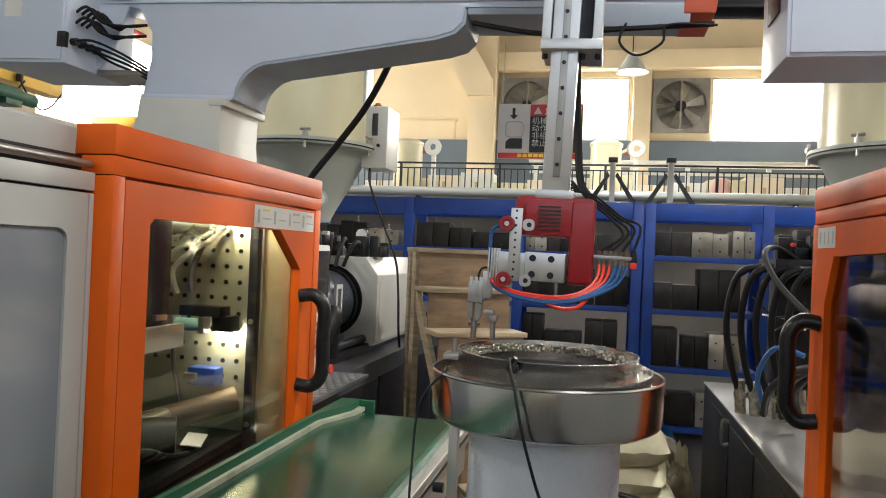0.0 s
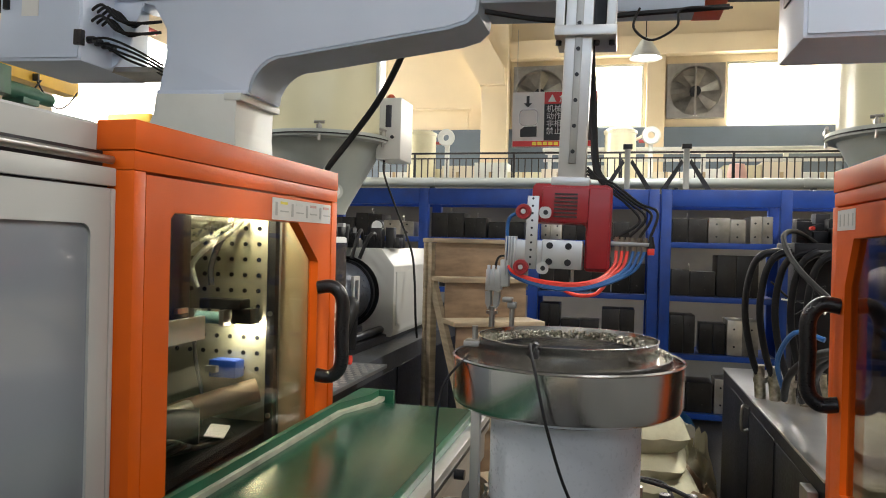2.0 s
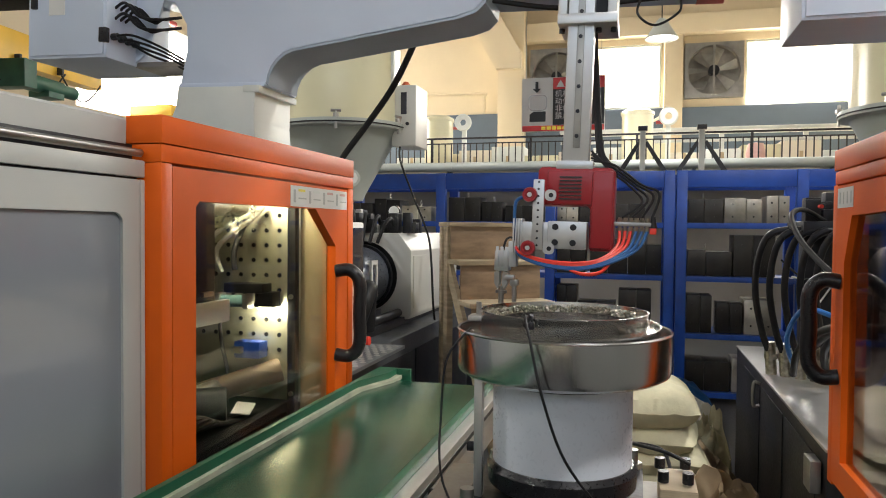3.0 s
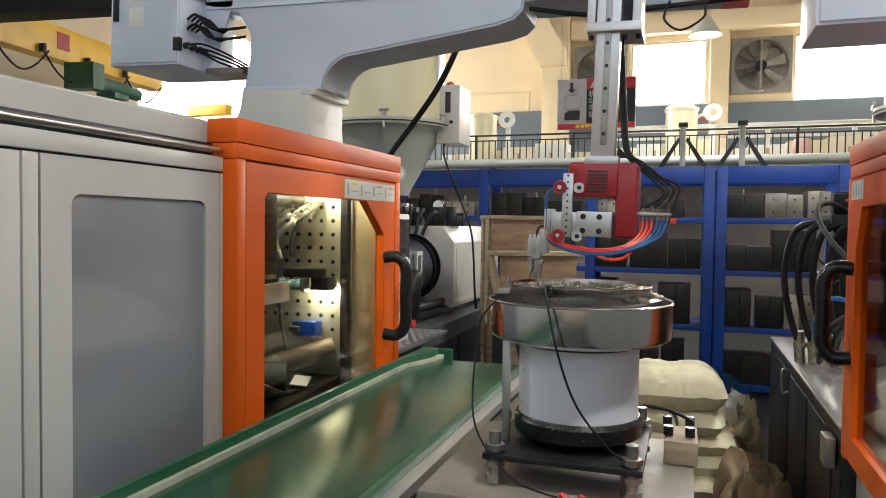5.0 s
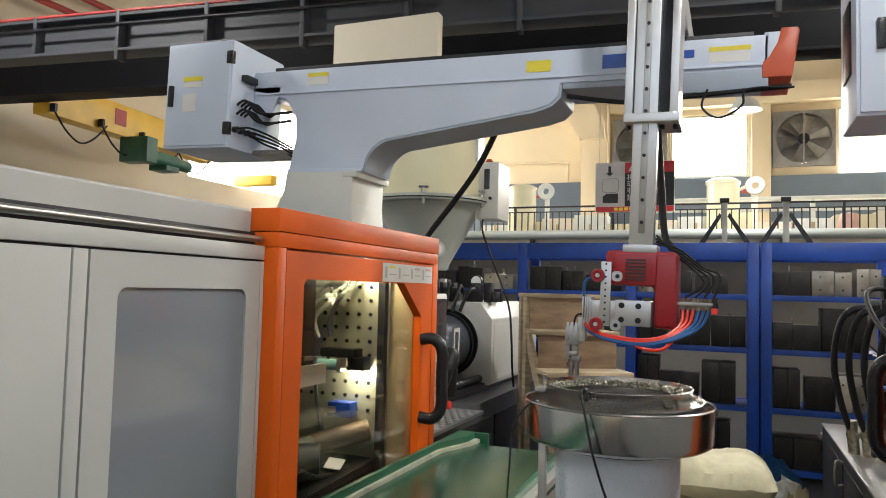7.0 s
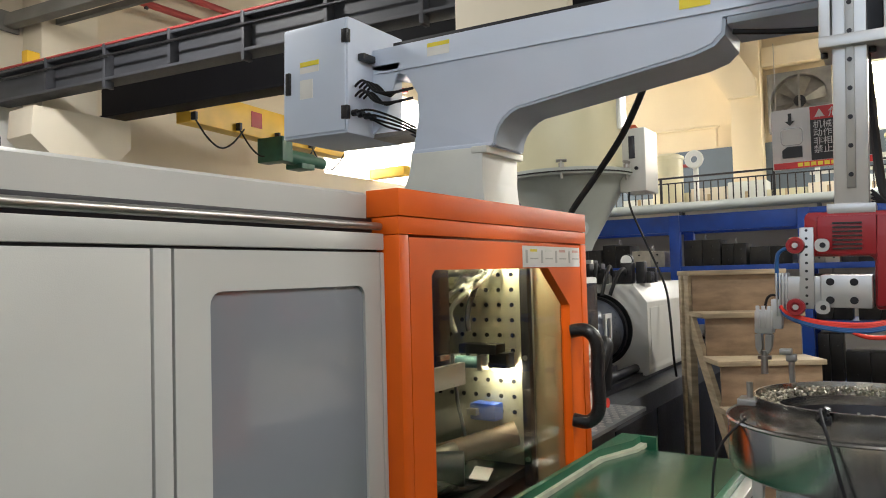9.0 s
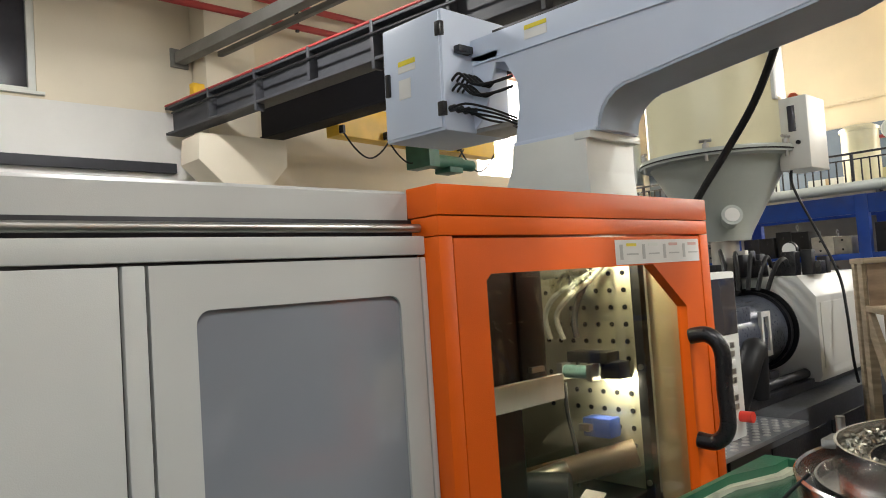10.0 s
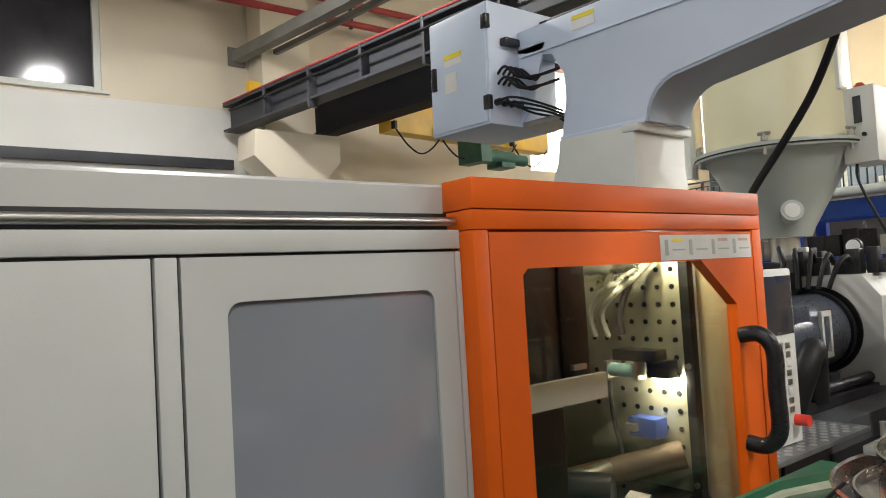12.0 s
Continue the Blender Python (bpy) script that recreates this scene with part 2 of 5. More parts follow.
def curve_points(pts, n=6):
    pts = [Vector(p) for p in pts]
    if len(pts) < 3:
        return pts
    out = []
    for i in range(len(pts) - 1):
        a, b, c, d = pts[max(i - 1, 0)], pts[i], pts[i + 1], pts[min(i + 2, len(pts) - 1)]
        for k in range(n):
            t = k / n
            out.append(0.5 * ((2 * b) + (c - a) * t + (2 * a - 5 * b + 4 * c - d) * t * t + (3 * b - a - 3 * c + d) * t ** 3))
    out.append(pts[-1])
    return out


def tube(bm, pts, r, seg=10, n=6):
    pts = curve_points(pts, n)
    rings, up = [], Vector((0.13, 0.31, 0.94))
    for i, p in enumerate(pts):
        d = (pts[min(i + 1, len(pts) - 1)] - pts[max(i - 1, 0)]).normalized()
        s = d.cross(up)
        if s.length < 1e-3:
            s = d.cross(Vector((1, 0, 0)))
        s.normalize()
        u = s.cross(d).normalized()
        up = u
        rings.append([bm.verts.new(p + r * (math.cos(a) * s + math.sin(a) * u)) for a in [2 * math.pi * k / seg for k in range(seg)]])
    for a, b in zip(rings, rings[1:]):
        for k in range(seg):
            bm.faces.new((a[k], a[(k + 1) % seg], b[(k + 1) % seg], b[k]))
    bm.faces.new(rings[0][::-1])
    bm.faces.new(rings[-1])
    return bm


def place3(axis, a, u, v):
    return {"x": (a, u, v), "y": (u, a, v), "z": (u, v, a)}[axis]


def prism(bm, poly, axis, a, b, bevel=0.0):
    """A flat outline pushed along an axis. axis x: (y, z); y: (x, z); z: (x, y)."""
    t = bmesh.new()
    v0 = [t.verts.new(place3(axis, a, *p)) for p in poly]
    v1 = [t.verts.new(place3(axis, b, *p)) for p in poly]
    t.faces.new(v0)
    t.faces.new(v1[::-1])
    for k in range(len(poly)):
        j = (k + 1) % len(poly)
        t.faces.new((v0[k], v1[k], v1[j], v0[j]))
    bmesh.ops.recalc_face_normals(t, faces=t.faces)
    if bevel:
        bmesh.ops.bevel(t, geom=t.edges[:], offset=bevel, segments=2, profile=0.6, affect="EDGES")
    merge(bm, t)
    return bm


def rounded(u0, u1, v0, v1, r, n=5):
    pts = []
    for cu, cv, s in ((u1 - r, v1 - r, 0), (u0 + r, v1 - r, 90), (u0 + r, v0 + r, 180), (u1 - r, v0 + r, 270)):
        for k in range(n + 1):
            a = radians(s + 90 * k / n)
            pts.append((cu + r * math.cos(a), cv + r * math.sin(a)))
    return pts


def ray_out(poly, c, ang):
    d = (math.cos(ang), math.sin(ang))
    best = 0
    for k in range(len(poly)):
        p, q = poly[k], poly[(k + 1) % len(poly)]
        e = (q[0] - p[0], q[1] - p[1])
        den = d[0] * e[1] - d[1] * e[0]
        if abs(den) < 1e-12:
            continue
        w = (p[0] - c[0], p[1] - c[1])
        t = (w[0] * e[1] - w[1] * e[0]) / den
        s = (w[0] * d[1] - w[1] * d[0]) / den
        if t > 0 and -1e-9 <= s <= 1 + 1e-9:
            best = max(best, t)
    return (c[0] + d[0] * best, c[1] + d[1] * best)


def framed(bm, outer, inner, axis, a, b):
    """A plate with an opening that goes through it: both outlines convex."""
    c = (sum(p[0] for p in inner) / len(inner), sum(p[1] for p in inner) / len(inner))
    angs = sorted({round(math.atan2(p[1] - c[1], p[0] - c[0]), 6) for p in list(outer) + list(inner)})
    rows = []
    for s in (a, b):
        rows.append(([bm.verts.new(place3(axis, s, *ray_out(outer, c, g))) for g in angs], [bm.verts.new(place3(axis, s, *ray_out(inner, c, g))) for g in angs]))
    n = len(angs)
    (oa, ia), (ob_, ib) = rows
    for k in range(n):
        j = (k + 1) % n
        bm.faces.new((oa[k], oa[j], ia[j], ia[k]))
        bm.faces.new((ob_[k], ib[k], ib[j], ob_[j]))
        bm.faces.new((oa[k], ob_[k], ob_[j], oa[j]))
        bm.faces.new((ia[k], ia[j], ib[j], ib[k]))
    return bm


def mesh_of(name, bm, material, angle=35):
    bmesh.ops.recalc_face_normals(bm, faces=bm.faces)
    me = bpy.data.meshes.new(name)
    bm.to_mesh(me)
    bm.free()
    for m in material if isinstance(material, (list, tuple)) else [material]:
        me.materials.append(m)
    # box() marks its six flat sides: these alone are shaded flat
    marked = [False] * len(me.polygons)
    me.polygons.foreach_get("use_smooth", marked)
    me.polygons.foreach_set("use_smooth", [not q for q in marked])
    me.set_sharp_from_angle(angle=radians(angle))
    return me


def part(name, bm, material, parent, label=""):
    ob = new(name, mesh_of(name, bm, material))
    ob.parent = parent
    ob.matrix_parent_inverse = parent.matrix_basis.inverted() if parent.parent is None else Matrix()
    return tagged(ob, label)


def thing(name, label, category, group="", at=(0, 0, 0)):
    ob = new(name)
    ob.location = at
    ob.empty_display_size = 0.1
    bpy.context.view_layer.update()
    return tagged(ob, label, category, group)


def solid(name, bm, material, label="", category="", group="", kind=""):
    return tagged(new(name, mesh_of(name, bm, material)), label, category, group, kind)


def BM():
    return bmesh.new()


# ---- structure ----
GROUND = -0.4
solid("floor", box(BM(), -9.2, 6.2, -6.2, 16.2, -0.6, GROUND, 0), FLOOR, "grey painted concrete workshop floor, worn", "floor", kind="structure")
solid("ceiling", box(BM(), -9.2, 6.2, -6.2, 16.2, 7.4, 7.6, 0), CEIL, "pale sheet roof of the hall", "ceiling", kind="structure")


def wall_with(name, axis, a, b, u0, u1, v0, v1, holes, material, label):
    """A wall cut into panels round its openings, all in one mesh. holes: (u0, u1, v0, v1), side by side at one height."""
    bm = BM()

    def slab(p, q, r, s):
        if axis == "y":
            box(bm, p, q, a, b, r, s, 0)
        else:
            box(bm, a, b, p, q, r, s, 0)
    if not holes:
        slab(u0, u1, v0, v1)
    else:
        edge = u0
        for h in holes:
            slab(edge, h[0], v0, v1)
            slab(h[0], h[1], v0, h[2])
            slab(h[0], h[1], h[3], v1)
            edge = h[1]
        slab(edge, u1, v0, v1)
    return solid(name, bm, material, label, "wall", kind="structure")


WIN_B = [(-2.19, -1.03, 4.25, 5.46), (-0.97, 0.615, 4.11, 5.48), (1.09, 2.25, 4.26, 5.41), (2.30, 4.75, 4.09, 5.46)]
wall_with("wall_north", "y", 16.0, 16.25, -9.0, 6.0, GROUND, 7.4, WIN_B, WALL, "cream plastered wall with high bright windows")
wall_with("wall_west", "x", -9.2, -9.0, -6.0, 16.0, GROUND, 7.4, [(0.1, 2.61, 4.08, 5.6), (9.95, 15.15, 3.5, 5.45)], WALLWHITE, "off-white plastered side wall of the hall")
wall_with("wall_east", "x", 6.0, 6.2, -6.0, 16.0, GROUND, 7.4, [], WALL, "cream plastered side wall of the hall")
# out of view; its high opening is added to go with the south fill
wall_with("wall_south", "y", -6.2, -6.0, -9.0, 6.0, GROUND, 7.4, [(-3.5, 4.5, 3.2, 5.6)], WALLWHITE, "unseen off-white wall with an added high opening")
solid("backdrop", box(BM(), -12, 9, 17.6, 17.7, 2.0, 8.5, 0), WINDOWGLOW, "bright hazy daylight outside the windows", "sky", kind="structure")
solid("backdrop", box(BM(), -10.6, -10.5, 8.0, 17.0, 2.0, 7.0, 0), WINDOWGLOW, "bright hazy daylight outside the side window", "sky", kind="structure")

# window frames in the north wall
for i, (u0, u1, v0, v1) in enumerate([WIN_B[1], WIN_B[3]]):
    w = thing("window_%d" % (i + 1), "white metal window frame in the high opening", "window", at=(u0, 16.0, v0))
    tagged(w, kind="structure")
    part("window_frame", framed(BM(), [(u0, v0), (u1, v0), (u1, v1), (u0, v1)], [(u0 + 0.04, v0 + 0.04), (u1 - 0.04, v0 + 0.04), (u1 - 0.04, v1 - 0.04), (u0 + 0.04, v1 - 0.04)], "y", 16.05, 16.11), PALE, w)
    part("window_sill", box(BM(), u0 - 0.04, u1 + 0.04, 15.93, 16.1, v0 - 0.05, v0, 0.006), PALE, w)
    pane = part("pane", box(BM(), u0 + 0.04, u1 - 0.04, 16.075, 16.083, v0 + 0.04, v1 - 0.04, 0), CLEAR, w)
    pane.visible_shadow = False
wd = thing("window_3", "dark glazed window high in the side wall", "window", at=(-9, 0.1, 4.08))
tagged(wd, kind="structure")
part("window_frame", framed(BM(), [(0.1, 4.08), (2.61, 4.08), (2.61, 5.6), (0.1, 5.6)], [(0.16, 4.13), (2.53, 4.13), (2.53, 5.5), (0.16, 5.5)], "x", -9.12, -9.02), PALE, wd)
part("pane", box(BM(), -9.1, -9.085, 0.16, 2.53, 4.13, 5.5, 0), SMOKE, wd)
part("window_sill", box(BM(), -9.05, -8.95, 0.02, 2.69, 4.04, 4.08, 0.006), PALE, wd)

# concrete frame: pillars, haunches, lintels
bm = BM()
box(bm, -2.86, -2.28, 15.55, 15.997, 2.5, 7.4, 0.02)
prism(bm, [(-2.88, 4.98), (-2.32, 4.98), (-2.34, 5.35), (-3.25, 6.9), (-4.0, 6.9)], "y", 15.4, 15.995)
solid("pillar", bm, WALL, "cream concrete pillar with a sloping haunch", "pillar", kind="structure")
solid("pillar", box(BM(), 0.67, 1.05, 15.8, 15.997, 2.5, 5.6, 0.02), WALL, "cream concrete pillar between the windows", "pillar", kind="structure")
solid("lintel", box(BM(), -2.27, 6.0, 15.72, 15.996, 5.6, 6.0, 0.02), WALL, "cream concrete beam above the windows", "beam", kind="structure")
solid("trim", box(BM(), -8.99, 5.99, 15.9, 15.994, 2.52, 4.08, 0.01), DADO, "blue-grey painted band along the wall", "wall band", kind="structure")
bm = BM()
box(bm, -8.997, -8.55, 4.5, 5.22, GROUND, 7.39, 0.02)
solid("pillar", bm, WALLWHITE, "off-white concrete pillar on the side wall", "pillar", kind="structure")
bm = BM()
prism(bm, [(4.12, 3.55), (5.31, 3.55), (5.31, 3.20), (5.05, 2.92), (4.42, 2.92), (4.09, 3.22)], "x", -8.54, -8.0, 0.015)
solid("corbel", bm, WALLWHITE, "off-white concrete bracket under the crane beams", "corbel", kind="structure")
solid("trim", box(BM(), -8.995, -8.98, -5.9, 4.49, GROUND, 4.0, 0.002), LOWERWALL, "white painted lower part of the side wall", "wall band", kind="structure")
solid("trim", box(BM(), -8.975, -8.9, -5.9, 4.2, 3.19, 3.32, 0.01), CRANEGREY, "dark cable duct along the side wall", "cable duct", kind="structure")

# mezzanine
solid("mezzanine", box(BM(), -8.99, 5.99, 12.0, 15.89, 2.26, 2.51, 0.01), WALLWHITE, "pale mezzanine floor slab along the end wall", "mezzanine", kind="structure")
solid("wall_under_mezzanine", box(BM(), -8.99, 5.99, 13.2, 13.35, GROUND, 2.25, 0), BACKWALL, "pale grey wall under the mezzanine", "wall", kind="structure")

# crane: rail beams, bridge, hoist
HALL_YAW = radians(6.8)
rail = thing("crane_beam", "dark grey steel crane rail beam with stiffeners", "crane beam", at=(-8.5, 4.12, 3.68))
bm = BM()
box(bm, -8.9, 5.9, 4.12, 4.36, 4.015, 4.045, 0.004)
box(bm, -8.9, 5.9, 4.12, 4.36, 3.68, 3.71, 0.004)
box(bm, -8.9, 5.9, 4.23, 4.25, 3.71, 4.015, 0)
part("web", bm, CRANEGREY, rail)
for k in range(15):
    x = -7.9 + k * 0.95
    part("stiffener", box(BM(), x, x + 0.04, 4.115, 4.229, 3.6 if k % 2 else 3.711, 4.07, 0.003), CRANEGREY, rail)
part("power_rail", tube(BM(), [(-8.9, 4.13, 4.065), (5.9, 4.13, 4.065)], 0.014), ROSE, rail, "thin red conductor rail")
part("lead_conduit", tube(BM(), [(-8.7, 4.105, 3.93), (5.9, 4.105, 3.93)], 0.014, 8), DARK, rail)
part("stop_block", box(BM(), -8.42, -8.32, 4.2, 4.36, 4.046, 4.26, 0.01), YELLOW, rail, "yellow end stop")
rail.rotation_euler.z = HALL_YAW
rail2 = thing("crane_beam", "black steel crane girder across the hall", "crane beam", at=(-8.5, 5.25, 3.66))
part("girder", box(BM(), -8.53, 5.4, 5.25, 5.48, 3.66, 4.10, 0.006), CRANEBLACK, rail2)
for z0, z1 in ((3.655, 3.685), (4.075, 4.105)):
    part("flange", box(BM(), -8.52, 5.4, 5.21, 5.52, z0, z1, 0.004), CRANEBLACK, rail2)
rail2.rotation_euler.z = HALL_YAW
bridge = thing("crane_bridge", "yellow overhead crane bridge with hanging cables", "crane", at=(-7.5, 6.2, 3.15))
part("girder", box(BM(), -7.62, -7.38, 6.08, 9.5, 3.15, 3.58, 0.01), YELLOW, bridge)
part("badge", box(BM(), -7.379, -7.372, 7.2, 7.42, 3.28, 3.5, 0.002), ROSE, bridge, "small red outlined badge")
for k in range(4):
    y = 6.1 + k * 0.8
    part("festoon_cable", tube(BM(), [(-7.33, y, 3.2), (-7.33, y + 0.22, 2.98), (-7.33, y + 0.45, 2.88), (-7.33, y + 0.68, 2.98), (-7.33, y + 0.9, 3.2)], 0.012, 6), BLACK, bridge)
    part("cable_hanger", box(BM(), -7.37, -7.29, y - 0.02, y + 0.02, 3.17, 3.27, 0.003), DARK, bridge)
hoist = part("hoist", cyl(BM(), (-7.2, 7.6, 2.92), (-7.2, 8.3, 2.92), 0.11), HOISTGREEN, bridge, "green hoist drum")
part("hoist_gearbox", box(BM(), -7.45, -7.0, 7.4, 7.62, 2.80, 3.148, 0.01), HOISTGREEN, bridge)
part("hoist_motor", cyl(BM(), (-7.2, 8.3, 2.92), (-7.2, 8.6, 2.92), 0.085), HOISTGREEN, bridge)
part("hoist_foot", box(BM(), -7.35, -7.05, 7.9, 8.2, 2.76, 2.84, 0.01), HOISTGREEN, bridge)
bridge.location += Vector((0.02, -0.40, 0.38))
bridge.rotation_euler.z = HALL_YAW
solid("crane_end_beam", box(BM(), -8.99, -8.1, 11.25, 11.45, 3.5, 3.7, 0.01), YELLOW, "short yellow crane end carriage", "crane")

# roof struts and red pipes above the side wall
for y, z, w in ((4.33, 4.75, 0.075), (4.66, 4.76, 0.035)):
    st = thing("roof_strut", "grey square steel strut under the roof", "strut", "roof struts", at=(-8.95, y, z))
    part("tube", box(BM(), -8.95, 3.0, y - w, y + w, z - w, z + w, 0.006), STRUT, st)
    part("end_plate", box(BM(), -8.99, -8.952, y - w - 0.05, y + w + 0.05, z - w - 0.05, z + w + 0.05, 0.004), STRUT, st)
    st.rotation_euler.z = HALL_YAW
for x0, z in ((-8.55, 5.36), (-8.75, 5.75)):
    fp = thing("fire_pipe", "red painted pipe under the roof", "pipe", "red pipes", at=(x0, 3.0, z))
    part("pipe", tube(BM(), [(x0, -3.0, z), (x0, 12, z + 0.02)], 0.05), ROSE, fp)
    for y in (1.2, 3.4, 5.9, 8.4):
        part("clamp", box(BM(), x0 - 0.02, x0 + 0.02, y, y + 0.05, z - 0.065, z + 0.3, 0.004), DARK, fp)
solid("wall_pipe", tube(BM(), [(-8.6, 15.85, 4.56), (-5.0, 15.85, 4.56), (-3.3, 15.85, 4.54), (-3.22, 15.85, 4.48), (-3.22, 15.85, 4.1)], 0.03, n=3), WALL, "thin painted pipe along the wall", "pipe")

# railing
rl = thing("railing", "dark metal railing along the mezzanine edge", "railing", at=(-8.5, 12.06, 2.51))
part("top_rail", box(BM(), -8.95, 5.95, 12.04, 12.09, 3.03, 3.06, 0.005), DARK, rl)
part("middle_rail", box(BM(), -8.95, 5.95, 12.05, 12.08, 2.945, 2.965, 0.003), DARK, rl)
part("bottom_rail", box(BM(), -8.95, 5.95, 12.05, 12.08, 2.56, 2.59, 0.003), DARK, rl)
bal = mesh_of("baluster", box(BM(), -0.009, 0.009, -0.009, 0.009, 2.58, 2.95, 0), DARK)
for k in range(131):
    o = new("baluster", bal)
    o.parent = rl
    o.matrix_parent_inverse = rl.matrix_basis.inverted()
    o.location = (-8.9 + k * 0.1135, 12.065, 0)
for k in range(9):
    x = -8.6 + k * 1.75
    part("post", box(BM(), x - 0.02, x + 0.02, 12.045, 12.085, 2.512, 3.03, 0.003), DARK, rl)
pr = thing("pipe_run", "grey insulated pipe along the mezzanine edge", "pipe", at=(-8.9, 11.86, 2.45))
for k in range(5):
    x = -8.9 + k * 2.96
    part("pipe_length", cyl(BM(), (x, 11.88, 2.53), (x + 2.958, 11.88, 2.53), 0.08), CONE, pr)
    if k:
        part("coupling", cyl(BM(), (x - 0.06, 11.88, 2.53), (x + 0.06, 11.88, 2.53), 0.088), CONE, pr)
for x in (-7, -5, -3, -1, 1, 3, 5):
    solid("pipe_bracket", box(BM(), x, x + 0.05, 11.8, 11.995, 2.27, 2.45, 0.004), DARK, "dark steel pipe bracket", "bracket", "pipe brackets")
solid("junction_box", box(BM(), -2.81, -1.86, 4.70, 4.80, 3.29, 3.72, 0.015), WALLWHITE, "white box fixed to the face of the crane beam", "box")

# exhaust fans in the wall openings
def fan(u0, u1, v0, v1, label):
    f = thing("exhaust_fan", label, "fan", "exhaust fans", at=(u0, 16.0, v0))
    cx, cz, R = (u0 + u1) / 2, (v0 + v1) / 2, 0.5 * min(u1 - u0, v1 - v0) - 0.05
    ring = [(cx + R * math.cos(2 * math.pi * k / 32), cz + R * math.sin(2 * math.pi * k / 32)) for k in range(32)]
    part("housing", framed(BM(), [(u0, v0), (u1, v0), (u1, v1), (u0, v1)], ring, "y", 15.86, 16.05), DULLSTEEL, f)
    for k in range(6):
        a = 2 * math.pi * k / 6 + 0.3
        b = BM()
        t = bmesh.new()
        va = [t.verts.new((r * math.cos(a + o), 15.98 + dy, r * math.sin(a + o))) for r, o, dy in ((0.1, -0.3, 0.02), (R * 0.95, -0.22, 0.06), (R * 0.95, 0.2, -0.05), (0.1, 0.3, -0.02))]
        t.faces.new(va)
        bmesh.ops.solidify(t, geom=t.faces[:], thickness=0.006)
        bmesh.ops.translate(t, vec=(cx, 0, cz), verts=t.verts)
        merge(b, t)
        part("blade", b, DULLSTEEL, f)
    part("hub", cyl(BM(), (cx, 15.88, cz), (cx, 16.04, cz), 0.11), DARK, f)
    b = BM()
    box(b, cx - 0.02, cx + 0.02, 15.87, 15.9, cz - R, cz + R, 0.003)
    part("motor_bracket", b, DULLSTEEL, f)
    for k in range(7):
        z = v0 + 0.12 + k * (v1 - v0 - 0.16) / 7
        part("shutter_slat", box(BM(), u0 + 0.02, u1 - 0.02, 16.12, 16.13, z - 0.02, z + 0.17, 0, Euler((radians(-9), 0, 0)).to_matrix()), DULLSTEEL, f)


fan(*WIN_B[0], "dusty square exhaust fan in a wall opening")
fan(*WIN_B[2], "dusty square exhaust fan beside the bright window")


# pendant lamps
def pendant(x, y, z, lit):
    p = thing("pendant_lamp", "white conical high-bay pendant lamp", "lamp", "pendant lamps", at=(x, y, z))
    part("shade", lathe(BM(), [(0.05, z + 0.3), (0.08, z + 0.26), (0.24, z), (0.235, z), (0.07, z + 0.25)], x, y, 32), PALE, p)
    part("bulb", cyl(BM(), (x, y, z + 0.02), (x, y, z + 0.05), 0.18), LAMPGLOW, p)
    part("cord", cyl(BM(), (x, y, z + 0.29), (x, y, 7.39), 0.008, seg=6), BLACK, p)
    if lit:
        d = bpy.data.lights.new("lamp_light", "AREA")
        d.shape, d.size, d.energy, d.color = "DISK", 0.4, lit, (1, 0.985, 0.96)
        o = new("lamp_light", d)
        o.matrix_world = look((x, y, z - 0.01), (x, y, 0))


pendant(0.48, 11.0, 4.30, 105)
for x, y, lit in ((-3.4, 9.2, 110), (1.6, 0.0, 150), (-3.4, -2.5, 60), (3.0, 4.6, 230), (-5.6, 2.6, 195)):
    pendant(x, y, 5.2, lit)


# ---- injection moulding machine beside the conveyor ----
def bar_handle(x, y, z0, z1, out, parent, material=BLACKPL):
    b = BM()
    tube(b, [(x, y, z1), (x + 0.6 * out, y + 0.012, z1 + 0.004), (x + out, y + 0.02, z1 - 0.05), (x + out, y + 0.02, (z0 + z1) / 2), (x + out, y + 0.02, z0 + 0.05), (x + 0.6 * out, y + 0.012, z0 - 0.004), (x, y, z0)], 0.029, 14, 7)
    h = part("handle", b, material, parent, "thick black plastic pull handle")
    return h


mc = thing("injection_moulding_machine", "grey and orange injection moulding machine with a closed safety door", "machine", at=(-1.9, 1.0, 0))
part("base", box(BM(), -2.75, -1.2, -2.5, 3.0, GROUND, 0.55, 0.01), GREY, mc)
bm = BM()
prism(bm, [(-1.226, 1.70), (-1.223, 1.771), (-1.236, 1.780), (-2.7, 1.80), (-2.75, 1.78), (-2.75, 1.70)], "y", -2.5, 1.6)
part("hood", bm, GREY, mc, "smooth grey sheet-metal hood")
bm = BM()
tube(bm, [(-1.165, -2.5, 1.675), (-1.165, 1.585, 1.675)], 0.011, 12)
part("guide_rail", bm, DULLSTEEL, mc, "polished guide rail of the sliding door")
part("rail_channel", box(BM(), -1.24, -1.192, -2.5, 1.585, 1.655, 1.699, 0.002), DARK, mc)
